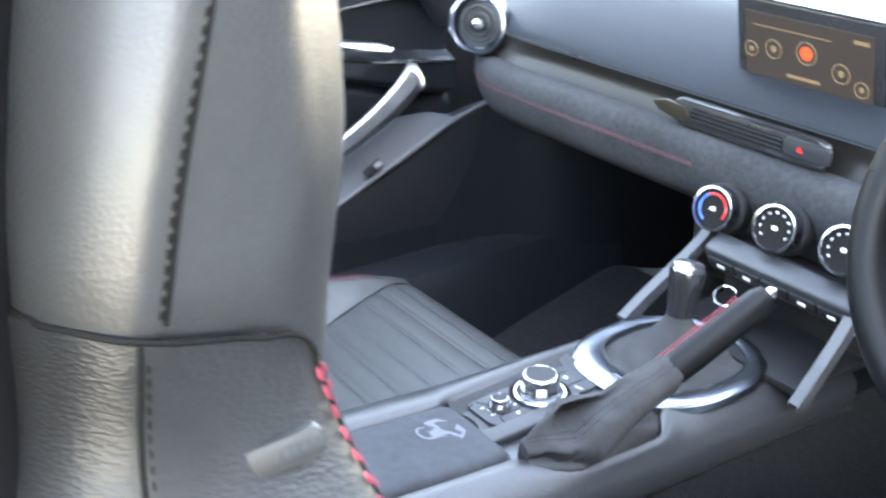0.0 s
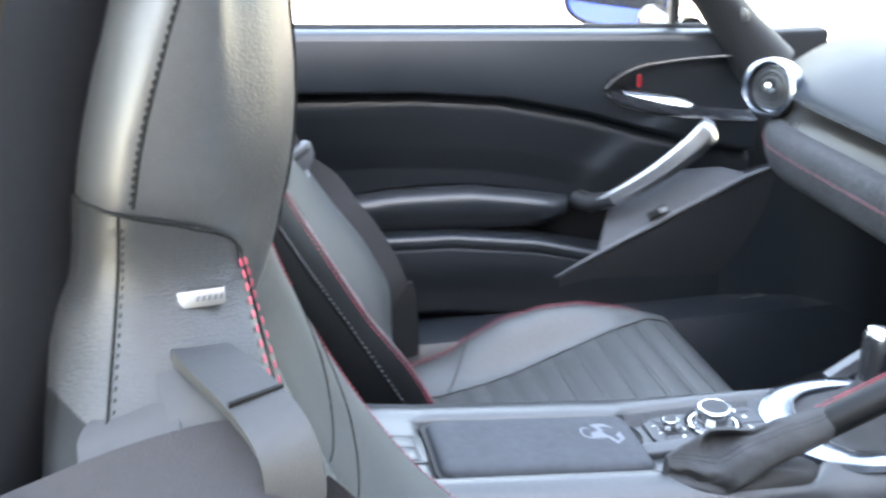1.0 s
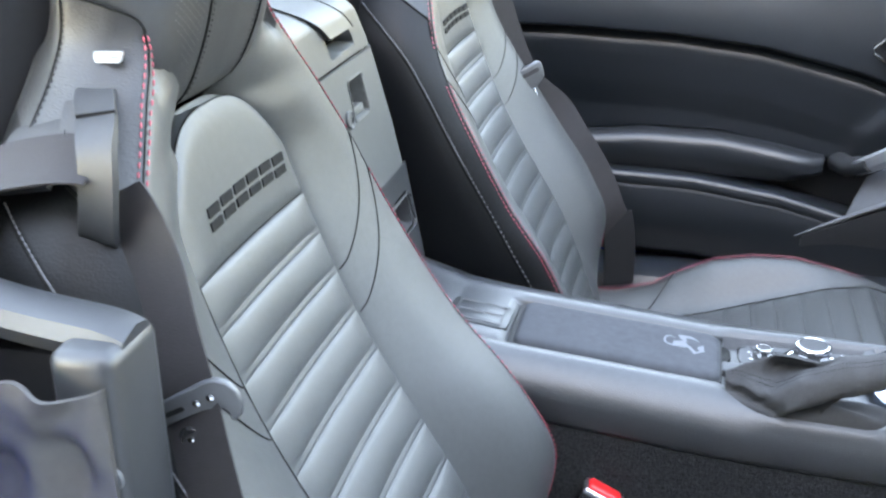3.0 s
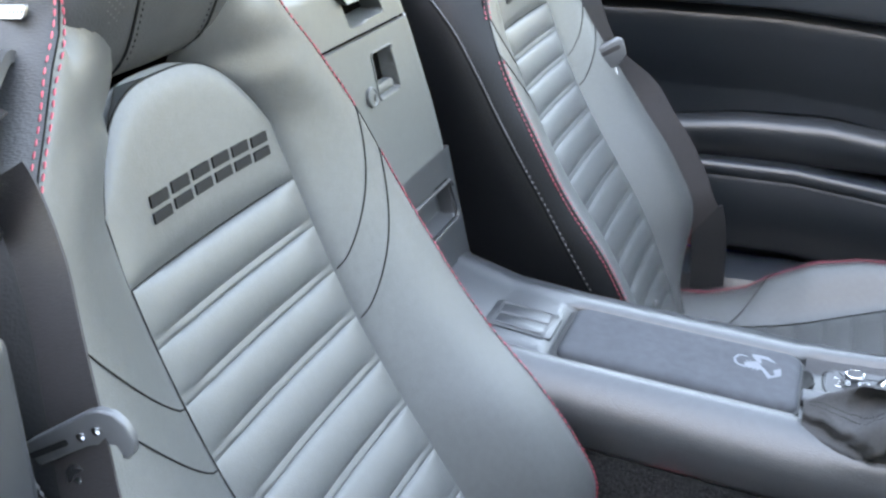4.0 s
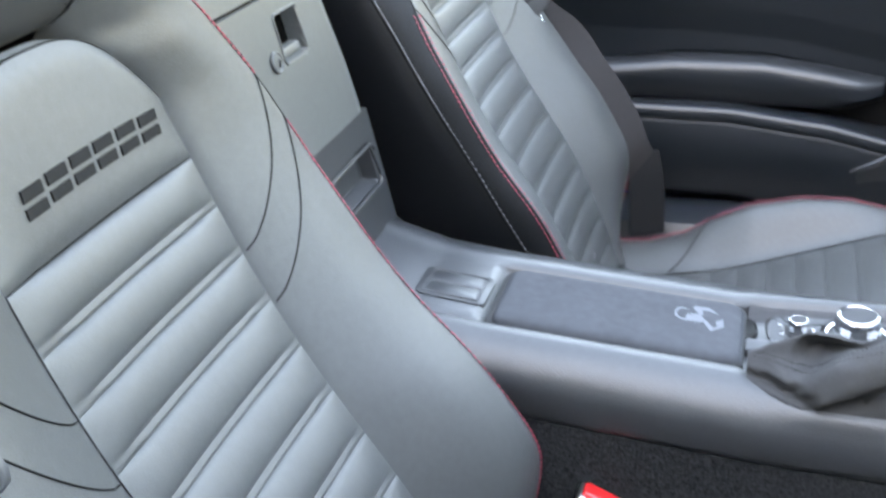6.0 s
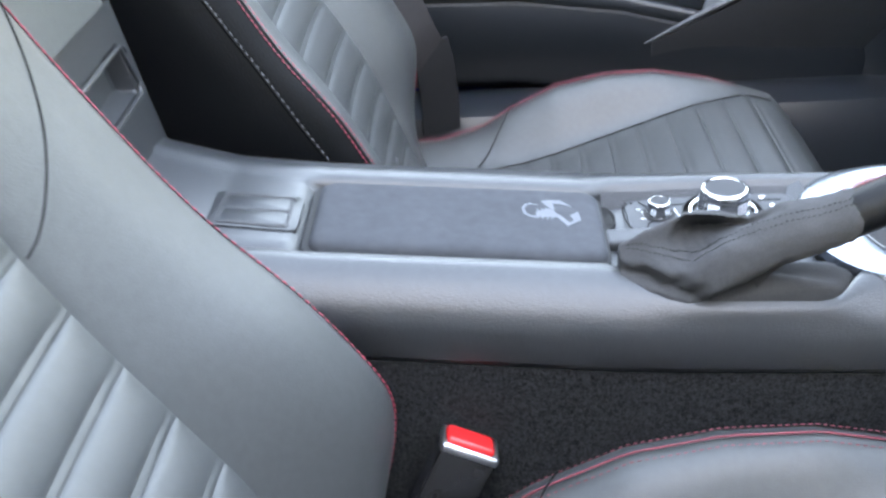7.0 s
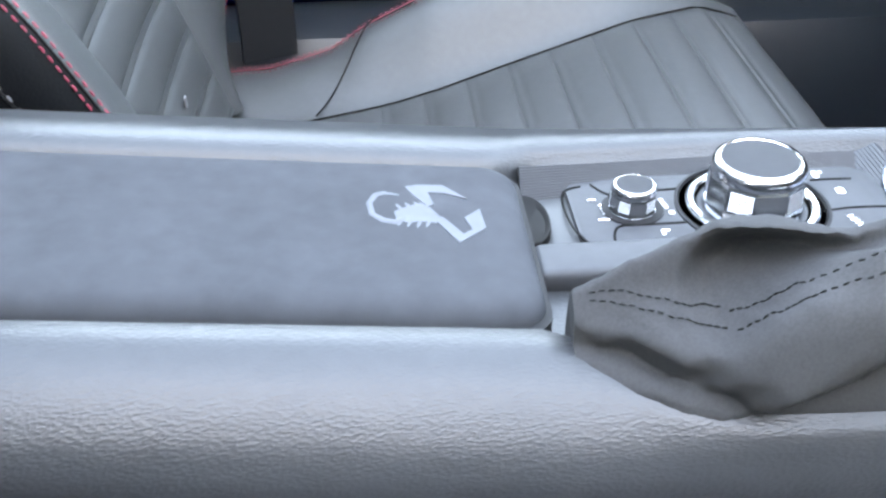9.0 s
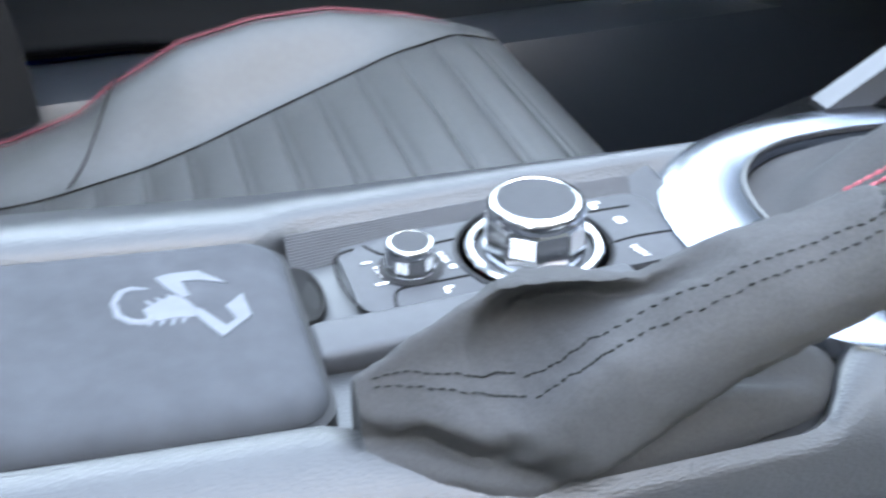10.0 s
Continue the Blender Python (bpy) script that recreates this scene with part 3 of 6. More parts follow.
def console_ring(x):
    z = top_z(x)
    w = float(np.interp(x, [-0.40, -0.34, -0.27, -0.2, 0.5], [0.16, 0.125, 0.104, 0.099, 0.105]))
    cut = min(max(table([(-0.004, 0.0), (0.018, 0.28), (0.04, 0.75), (0.062, 1.0), (0.1, 1.0), (0.135, 1.0), (0.15, 0.82), (0.162, 0.4), (0.176, 0.0)], x)[0], 0.0), 1.0)
    fl = float(np.interp(x, [-0.225, -0.213, 0.16, 0.18], [-0.0005, -0.012, -0.012, -0.005]))
    near = [(0.0, fl), (0.040, fl - 0.0005), (0.050 + 0.032 * cut, fl - 0.001 - 0.012 * cut), (0.0515 + 0.0325 * cut, -0.003 - 0.01 * cut), (0.056 + 0.031 * cut, 0.001 - 0.01 * cut),
            (0.066 + 0.024 * cut, 0.0 - 0.011 * cut), (0.078 + 0.015 * cut, -0.006 - 0.007 * cut), (0.0885 + 0.0065 * cut, -0.0155 - 0.004 * cut), (w - 0.004, -0.025), (w - 0.0022, -0.033), (w - 0.0022, -0.044), (w - 0.0030, -0.056), (w - 0.0042, -0.0605), (w - 0.0075, -0.0615)]
    yi = inner_edge(x)
    k = min(max((x + 0.008) / 0.02, 0.0), 1.0)
    far = [(0.0, fl), (0.044, fl), (yi - 0.0007, fl), (yi, fl + (min(fl + 0.006, -0.0004) - fl) * (1 - k)), (yi + 0.004, -0.001), (yi + 0.010, 0.0015), (0.085, -0.002), (0.092, -0.012), (w, -0.03), (w - 0.001, -0.045), (w - 0.004, -0.056), (w - 0.010, -0.060)]
    return [Vector((x, -y, z + d)) for y, d in near[::-1]] + [Vector((x, y, z + d)) for y, d in far[1:]]


part("console_shell", loft([console_ring(-0.40 + 0.005 * k) for k in range(165)]), SKIN, console, angle=80)


def on_console(h=0.0):
    return lambda u, v, w: Vector((u, v, top_z(u) + h + w))


lid_rings = []
for i, h in ((0.0, -0.0105), (0.0, -0.0055), (0.0006, -0.0025), (0.002, 0.0), (0.0042, 0.0018), (0.007, 0.0029), (0.0105, 0.0035), (0.02, 0.0038), (0.04, 0.004)):
    lid_rings.append([Vector((u, v, top_z(u) + h)) for u, v in round_rect(0.212 - 2 * i, 0.098 - 2 * i, max(0.013 - i * 0.6, 0.004), 8, -0.106, -0.0005)])
lid = part("armrest_lid", loft(lid_rings), SUEDE, console, "dark grey suede armrest lid", angle=60)
part("lid_gap", prism(round_rect(0.218, 0.104, 0.013, 6, -0.1075, -0.0005), on_console(-0.0125), 0.008), DARK, console)
# plain pale mark on the lid: a hooked curve, a body and two angular bars
emb = bmesh.new()
tube([Vector((x, y, top_z(x) + 0.0039)) for x, y in ((-0.0461, 0.0025), (-0.0493, -0.0002), (-0.0537, 0.0008), (-0.0575, 0.0045), (-0.0585, 0.012), (-0.0558, 0.0180), (-0.0526, 0.0195), (-0.047, 0.0182))], [0.0016, 0.0017, 0.0016, 0.0014, 0.0012, 0.0014, 0.0012, 0.0003], 8, 0, 0.3, bm=emb)
bars = (((-0.0496, 0.0065), (-0.0442, 0.0105), (-0.0393, 0.0130), (-0.036, 0.0098), (-0.0331, 0.0043), (-0.0347, -0.0004), (-0.0402, 0.0004), (-0.0457, -0.0006), (-0.0488, 0.002)),
        ((-0.0446, 0.0241), (-0.0421, 0.0182), (-0.037, 0.0107), (-0.0346, 0.012), (-0.0363, 0.0205), (-0.0402, 0.0257)), ((-0.0402, 0.0257), (-0.0363, 0.0205), (-0.0303, 0.0203), (-0.0219, 0.0167), (-0.0303, 0.026)),
        ((-0.0353, 0.0026), (-0.0273, -0.0126), (-0.0253, -0.0068), (-0.0321, 0.0042)), ((-0.0273, -0.0126), (-0.0168, -0.0028), (-0.022, -0.0038), (-0.0253, -0.0068)), ((-0.022, -0.0038), (-0.0168, -0.0028), (-0.0178, 0.0101), (-0.0241, 0.0038)))
for b in bars:
    sub = prism(b, on_console(0.0035), 0.0007)
    me = bpy.data.meshes.new("tmp")
    sub.to_mesh(me)
    sub.free()
    emb.from_mesh(me)
    bpy.data.meshes.remove(me)
for k in range(4):
    x0 = -0.0480 + 0.0034 * k
    for ya, yb in ((0.0085 + 0.0010 * k, 0.0128 + 0.0008 * k), (0.002, -0.0042 - 0.0006 * (k % 3))):
        tube([Vector((x0 + 0.0012, ya, top_z(x0) + 0.0039)), Vector((x0, (ya + yb) / 2, top_z(x0) + 0.0039)), Vector((x0 - 0.0010, yb, top_z(x0) + 0.0039))], [0.0008, 0.0008, 0.0003], 6, 0, 0.3, bm=emb)
part("lid_mark", emb, MARK, lid, "pale printed mark of plain shapes")

# switch pocket behind the lid
pk = part("switch_pocket", prism(round_rect(0.064, 0.05, 0.006, 5, -0.253, -0.004), on_console(-0.003), 0.0035, 0.0008), PLASTIC, console)
for k in range(2):
    part("switch", prism(round_rect(0.046, 0.0175, 0.002, 4, -0.253, -0.014 + 0.0205 * k), on_console(0.0002), 0.0010, 0.0005), SKIN, pk)
for k in range(2):
    part("switch_rim", tube([Vector((u, v, top_z(u) + 0.0008)) for u, v in round_rect(0.048, 0.0185, 0.003, 4, -0.253, -0.014 + 0.0205 * k)] + [Vector((-0.229, -0.014 + 0.0205 * k + 0.0062, top_z(-0.229) + 0.0008))], 0.0005, 6), STRUT, pk)
part("pocket_rim", tube([Vector((u, v, top_z(u) + 0.0009)) for u, v in round_rect(0.052, 0.043, 0.004, 5, -0.253, -0.004)] + [Vector((-0.229, 0.0135, top_z(-0.229) + 0.0009))], 0.0006, 6), STRUT, pk)

# control panel with two rotary knobs
pz = 0.5085
part("panel_floor", box(0.083, 0.03, pz - 0.003, 0.152, 0.078, 0.006, 0.001), PLASTIC, console)
plate = part("control_plate", prism(round_rect(0.128, 0.048, 0.009, 6, 0.085, 0.028), lambda u, v, w: Vector((u, v, pz + w)), 0.003, 0.001), GREYPANEL, console, "grey control plate with buttons and seams")
SEAMS = ([(0.0275, 0.0463), (0.0205, 0.0435), (0.0182, 0.034), (0.0192, 0.018), (0.0225, 0.0075), (0.0255, 0.005)], [(0.0333, 0.0045), (0.0345, 0.012), (0.0379, 0.0162), (0.05, 0.0164), (0.066, 0.0165)],
         [(0.0318, 0.0474), (0.034, 0.0435), (0.0361, 0.0405), (0.0385, 0.0385)], [(0.0558, 0.0403), (0.061, 0.0408), (0.0669, 0.0411)], [(0.119, 0.0192), (0.130, 0.0208), (0.141, 0.0207), (0.148, 0.0200)], [(0.1222, 0.0424), (0.131, 0.0425), (0.1392, 0.0421)])
for row in SEAMS:
    part("plate_seam", tube([(u, v, pz + 0.003) for u, v in row], 0.00055, 6, 14), BLACKTHREAD, plate)


def rib_wall(u, v):
    x = 0.003 + 0.152 * u
    yi = inner_edge(x)
    return Vector((x, yi - 0.0135 + 0.0125 * v, pz - 0.0002 + (top_z(x) - 0.0028 - pz) * v + (0.0004 if int(v * 26 + 0.5) % 2 else 0)))


part("ribbed_wall", sheet(rib_wall, 14, 26, (0, 0.002, -0.002)), GREYPANEL, console, "finely ribbed grey plastic wall", angle=10)
part("ribbed_end", sheet(lambda u, v: Vector((0.146 + 0.012 * v + (0.0005 if int(v * 18 + 0.5) % 2 else 0), -0.005 + 0.07 * u, pz + 0.0065 * v)), 2, 18, (0.002, 0, -0.001)), GREYPANEL, console, angle=10)
part("front_bar", box(0.06, -0.0085, 0.5115, 0.118, 0.020, 0.010, 0.0028, 3), GREYPANEL, console)
part("finger_cup", lathe([(0.0, 0.0009), (0.0105, 0.0012), (0.0125, 0.0024), (0.0135, 0.0026), (0.0138, 0.0018), (0.0138, -0.004)], 36, Matrix.Translation((0.003, 0.0245, pz + 0.0005)) @ Matrix.Diagonal((0.62, 1.25, 1, 1))), CUP, console, "shallow dark finger recess")


def rotary(r, h, n, x, y, z, name):
    """A faceted chrome knob; every second facet is finely knurled."""
    at = Matrix.Translation((x, y, z))
    base = part(name, lathe([(r * 1.02, 0), (r * 1.04, h * 0.05), (r * 1.01, h * 0.12), (r * 1.0, h * 0.14)], 48, at), CHROME, console, "chrome rotary knob with grey cap")
    rows = [(1.0, 0.12), (1.02, 0.16), (0.985, 0.70), (0.96, 0.76)]
    part("faceted_side", lathe([(r * a, h * b) for a, b in rows], n, at), SMOKED, base, "faceted smoked chrome side", angle=5)
    for k in range(0, n, 2):
        knurl = bmesh.new()
        a0, a1 = (Vector((math.cos(a), math.sin(a), 0)) for a in (2 * math.pi * k / n, 2 * math.pi * (k + 1) / n))
        out = (a0 + a1).normalized()
        for i in range(9):
            for j in range(6):
                f, g = 0.1 + 0.8 * (i + 0.5) / 9, 0.30 + 0.38 * (j + 0.5) / 6
                c = a0.lerp(a1, f) * r * (1.02 - 0.035 * (g - 0.16) / 0.54) + Vector((x, y, z + h * g))
                e, d = (a1 - a0) * r * 0.8 / 18 * 0.92, Vector((0, 0, h * 0.38 / 12 * 0.92))
                base_v = [knurl.verts.new(c + e * p + d * q - out * 0.0001) for p, q in ((-1, -1), (1, -1), (1, 1), (-1, 1))]
                tip = knurl.verts.new(c + out * r * 0.03)
                for m in range(4):
                    knurl.faces.new((base_v[m], base_v[(m + 1) % 4], tip))
        part("knurling", knurl, BRUSHED, base, "finely knurled grip patch", angle=5, kind="stuff")
    part("cap_ring", lathe([(r * 0.96, h * 0.76), (r * 0.965, h * 0.86), (r * 0.935, h * 0.95), (r * 0.87, h * 1.0), (r * 0.80, h * 1.01), (r * 0.775, h * 0.985), (r * 0.5, h * 0.97)], 48, at), CHROME, base)
    part("cap", lathe([(r * 0.78, h * 0.96), (r * 0.77, h * 0.995), (r * 0.4, h * 1.0), (r * 0.05, h * 1.0)], 40, at), CAP, base, "matt grey cap")
    return base


rotary(0.0190, 0.0225, 10, 0.0925, 0.0262, pz + 0.002, "rotary_knob")
rotary(0.0092, 0.0125, 10, 0.0448, 0.0280, pz + 0.002, "volume_knob")
part("knob_well", lathe([(0.0305, 0.0), (0.0305, 0.0036), (0.0292, 0.0040), (0.0285, 0.003), (0.0215, 0.003), (0.0215, 0.0)], 48, Matrix.Translation((0.0925, 0.0262, pz))), DARK, console)
part("knob_ring", lathe([(0.0262, 0.0), (0.0262, 0.0042), (0.0252, 0.0052), (0.0232, 0.0052), (0.0224, 0.0042), (0.0224, 0.0)], 48, Matrix.Translation((0.0925, 0.0262, pz))), CHROME, console, "bright chrome ring round the knob")
part("knob_well", lathe([(0.0122, 0.0), (0.0122, 0.0036), (0.0105, 0.0036)], 32, Matrix.Translation((0.0448, 0.0280, pz))), DARK, console)


def lettering(txt, size, m, mat, parent, name):
    cu = bpy.data.curves.new(name, "FONT")
    cu.body, cu.size, cu.extrude, cu.align_x = txt, size, 0.0001, "CENTER"
    ob = new(name, cu)
    dg = bpy.context.evaluated_depsgraph_get()
    me = bpy.data.meshes.new_from_object(ob.evaluated_get(dg))
    bpy.data.objects.remove(ob)
    bm = bmesh.new()
    bm.from_mesh(me)
    bmesh.ops.transform(bm, matrix=m, verts=bm.verts)
    return part(name, bm, mat, parent)


lettering("NAV", 0.0042, pose(0.1275, 0.0108, pz + 0.0034, 0, 0, -75), WHITEPRINT, plate, "button_lettering")
for u, v, w, h in ((0.1312, 0.0331, 0.0035, 0.0042), (0.1255, 0.0462, 0.0024, 0.0045), (0.128, 0.0478, 0.0018, 0.0012), (0.053, 0.0102, 0.0014, 0.0036), (0.0545, 0.0115, 0.0024, 0.0010), (0.0322, 0.0210, 0.0045, 0.0008), (0.0300, 0.0355, 0.0035, 0.0008)):
    part("button_mark", prism(round_rect(w, h, min(w, h) * 0.3, 3, u, v), lambda a, b, c: Vector((a, b, pz + 0.0031 + c)), 0.0004), WHITEPRINT, plate)

lettering("VOL", 0.0040, pose(0.0322, 0.0285, pz + 0.0034, 0, 0, -80), WHITEPRINT, plate, "button_lettering")
lettering("PUSH", 0.0030, pose(0.0568, 0.0300, pz + 0.0034, 0, 0, -80), WHITEPRINT, plate, "button_lettering")
part("button_mark", prism([(0.0586, 0.0245), (0.0606, 0.0245), (0.0606, 0.0225), (0.0586, 0.0225)], lambda a, b, c: Vector((a, b, pz + 0.0031 + c)), 0.0004), WHITEPRINT, plate)

# ---- handbrake ----
brake = thing("handbrake", "raised handbrake lever with suede gaiter and red stitched grip", "handbrake", (0.08, -0.07, 0.5))
g0, g1 = Vector((0.135, -0.079, 0.560)), Vector((0.243, -0.105, 0.628))
grip = part("grip", tube([g0, g0.lerp(g1, 0.3), g0.lerp(g1, 0.7), g0.lerp(g1, 0.92), g1], [0.0150, 0.0155, 0.0150, 0.0145, 0.011], 20), LEATHER_SIDE, brake, "black leather grip")
gd = (g1 - g0).normalized()
gs = gd.cross(Vector((0, 0, 1))).normalized()
gu = gs.cross(gd)
rows = bmesh.new()
for off in (0.0, 0.0038):
    stitches(lambda u, o=off: g0.lerp(g1, 0.12 + 0.7 * u) + (gu * 0.93 - gs * 0.36).normalized() * 0.0157 - gs * o, 30, 0.0028, 0.0005, rows)
part("red_stitching", rows, RED, grip, "red thread along the grip", kind="stuff")
part("button", tube([g1 - gd * 0.002, g1 + gd * 0.006, g1 + gd * 0.009], [0.006, 0.006, 0.004], 16), CHROME, brake, "chrome release button")

# suede gaiter: a sleeve along the lever with folds
RIM_A = [-60, -20, 20, 60, 85, 110, 140, 170, 200, 225, 250]


def round_rim(cy, cz, r):
    return [(cy + r * math.cos(radians(a)), cz + r * math.sin(radians(a))) for a in RIM_A]


# cross-sections along the lever, from the far lower edge over the top to the near lower edge
folds = [
    (0.004, [(-.050, .512), (-.050, .522), (-.052, .532), (-.055, .536), (-.058, .535), (-.061, .532), (-.063, .528), (-.0635, .522), (-.067, .520), (-.070, .516), (-.071, .507)]),
    (0.020, [(-.046, .508), (-.044, .522), (-.048, .537), (-.055, .5450), (-.060, .539), (-.065, .533), (-.070, .5285), (-.067, .519), (-.074, .518), (-.078, .514), (-.079, .504)]),
    (0.036, [(-.045, .506), (-.042, .525), (-.046, .544), (-.053, .5520), (-.060, .541), (-.070, .533), (-.0815, .5275), (-.076, .5165), (-.081, .515), (-.0845, .511), (-.085, .500)]),
    (0.048, [(-.042, .505), (-.034, .528), (-.043, .551), (-.056, .5585), (-.047, .540), (-.0655, .5335), (-.083, .533), (-.0895, .5245), (-.083, .514), (-.0875, .509), (-.088, .499)]),
    (0.060, [(-.042, .505), (-.030, .530), (-.040, .552), (-.058, .5590), (-.040, .541), (-.070, .541), (-.086, .544), (-.094, .533), (-.0955, .519), (-.086, .508), (-.085, .499)]),
    (0.070, [(-.044, .506), (-.033, .532), (-.044, .553), (-.060, .5590), (-.043, .542), (-.073, .550), (-.088, .552), (-.0955, .541), (-.097, .524), (-.074, .513), (-.076, .501)]),
    (0.088, [(-.048, .512), (-.048, .535), (-.055, .553), (-.064, .5590), (-.066, .5535), (-.079, .563), (-.091, .557), (-.0965, .545), (-.092, .529), (-.066, .518), (-.076, .504)]),
    (0.108, round_rim(-.0765, .5530, .0205)), (0.128, round_rim(-.0785, .5590, .0185)), (0.146, round_rim(-.0815, .5675, .0174)), (0.150, round_rim(-.0825, .5695, .0158))]


def gaiter_at(f, g):
    """The sleeve's surface: f along the lever, g over the cross-section."""
    n = len(folds) - 1
    s = min(f, 1.0) * n
    k = min(int(s), n - 1)
    cols = [Vector((folds[m][0], *(lambda p: (p.y, p.z))(spline([(0, a, b) for a, b in folds[m][1]], g)))) for m in (max(k - 1, 0), k, k + 1, min(k + 2, n))]
    t = s - k
    smooth = 0.5 * (2 * cols[1] + (cols[2] - cols[0]) * t + (2 * cols[0] - 5 * cols[1] + 4 * cols[2] - cols[3]) * t * t + (3 * cols[1] - cols[0] - 3 * cols[2] + cols[3]) * t ** 3)
    p = smooth.lerp(cols[1].lerp(cols[2], t), 0.75)
    ridge = 1 - abs(2 * noise.noise(Vector((p.x * 46, p.y * 46 + 3.0, p.z * 60))))
    p = p + Vector((0, -0.6, 0.7)) * 0.0022 * (ridge - 0.6) * max(1 - 1.15 * f, 0.0) * min(f * 6, 1.0)
    return p + Vector((0, 1, 1)) * 0.0012 * noise.noise(p * 75) * (1 - f) + Vector((0, 1, 1)) * 0.0006 * noise.noise(p * 260)


rings = [[gaiter_at(k / 100, g / 70) for g in range(71)] for k in range(101)]
gait = part("gaiter", loft(rings), GAITER, brake, "crumpled dark suede gaiter", angle=60)
gs_b = bmesh.new()
for off in (0.505, 0.555):
    stitches(lambda u, o=off: gaiter_at(0.32 + 0.62 * u, o) + Vector((0, -0.0004, 0.0004)), 38, 0.0020, 0.0003, gs_b)
    stitches(lambda u, o=off: gaiter_at(0.03 + 0.28 * u, o - 0.13 + 0.12 * u) + Vector((0, -0.0004, 0.0005)), 16, 0.0020, 0.0003, gs_b)
part("gaiter_stitching", gs_b, BLACKTHREAD, gait, kind="stuff")
skirt = [[Vector((0.078 + 0.088 * r * math.cos(a), -0.062 + 0.024 * r * math.sin(a) * (1.0 + 0.1 * math.cos(3 * a)), 0.497 + h + 0.003 * math.sin(5 * a))) for a in (2 * math.pi * i / 48 for i in range(48))] for r, h in ((1.0, 0.0), (0.97, 0.009), (0.85, 0.015), (0.6, 0.018), (0.3, 0.02))]
part("gaiter_skirt", loft(skirt), GAITER, gait, angle=60)
part("slot_frame", box(0.08, -0.062, 0.496, 0.168, 0.052, 0.006, 0.002), DARK, brake)

# ---- gear lever ----
shift = thing("gear_lever", "black gear lever with a silver cap in a suede gaiter", "gear lever", (0.25, 0.0, 0.5))


def oval(rx0, rx1, ry, n=56, p=0.8):
    out = []
    for k in range(n):
        a = 2 * math.pi * k / n
        ca, sa = math.cos(a), math.sin(a)
        rx = rx1 if ca > 0 else rx0
        out.append((0.245 + rx * math.copysign(abs(ca) ** p, ca), 0.002 + ry * math.copysign(abs(sa) ** p, sa)))
    return out


spec = [(0.100, 0.094, 0.087, 0.506), (0.099, 0.093, 0.086, 0.513), (0.095, 0.090, 0.082, 0.516), (0.078, 0.084, 0.074, 0.5165), (0.064, 0.078, 0.067, 0.514), (0.061, 0.076, 0.065, 0.510), (0.060, 0.075, 0.064, 0.504)]
bez = part("bezel", loft([[Vector((u, v, z)) for u, v in oval(a, b, c)] for a, b, c, z in spec], cap=False), BEZEL, shift, "polished silver bezel round the gear gaiter")
part("bezel_trim", tube([Vector((u, v, 0.5135)) for u, v in oval(0.062, 0.0765, 0.0655)] + [Vector((*oval(0.062, 0.0765, 0.0655)[0], 0.5135))], 0.0016, 6), GLOSS, bez)
part("bezel_plaque", prism(round_rect(0.012, 0.026, 0.003, 4, 0.166, -0.006), lambda u, v, w: Vector((u, v, 0.5145 + w)), 0.0016, 0.0006), BRUSHED, bez, "small raised plaque with unreadable mark")
rings = []
for k in range(20):
    f = k / 19
    r = (1 - f) ** 1.4
    pts = oval(0.060 * r + 0.013 * (1 - r), 0.0755 * r + 0.013 * (1 - r), 0.064 * r + 0.013 * (1 - r), 56, 0.8 + 0.2 * f)
    rings.append([Vector((u + 0.006 * f, v, 0.508 + 0.052 * f ** 1.3 + 0.006 * math.sin(f * 9 + 4 * math.atan2(v, u - 0.245)) * (1 - f) * min(f * 5, 1))) for u, v in pts])
part("gaiter", loft(rings), GAITER, shift, "soft grey suede gaiter", angle=60)
part("lever", tube([(0.251, 0.002, 0.55), (0.253, 0.002, 0.562), (0.255, 0.002, 0.59), (0.257, 0.002, 0.606), (0.2575, 0.002, 0.611)], [0.0125, 0.0135, 0.0165, 0.0185, 0.016], 20), GLOSS, shift, "black leather lever knob")
part("lever_collar", tube([(0.2505, 0.002, 0.548), (0.2512, 0.002, 0.553)], [0.0142, 0.0142], 20), CHROME, shift)
part("lever_cap", tube([(0.2572, 0.002, 0.609), (0.258, 0.002, 0.614), (0.2583, 0.002, 0.6165)], [0.0172, 0.0155, 0.009], 20), CHROME, shift, "silver cap with a shift pattern")

# ---- seat belt buckle ----
buckle = thing("belt_buckle", "black seat belt buckle with red release button", "belt buckle", (-0.11, -0.115, 0.3))
bk = pose(-0.123, -0.119, 0.374, -6, 26, 0)
part("buckle_body", box(0, 0, 0, 0.042, 0.024, 0.092, 0.004, 3, bk), GLOSS, buckle)
part("buckle_rim", box(0, 0, 0, 0.043, 0.025, 0.008, 0.003, 3, bk @ Matrix.Translation((0, 0, 0.043))), BRUSHED, buckle)
part("release_button", box(0, 0, 0, 0.036, 0.0195, 0.014, 0.004, 3, bk @ Matrix.Translation((-0.001, 0, 0.0445))), REDPLASTIC, buckle, "bright red release button")
part("buckle_stalk", tube([(-0.15, -0.115, 0.2), (-0.14, -0.115, 0.30), (-0.128, -0.115, 0.345)], 0.012, 10), DARK, buckle)

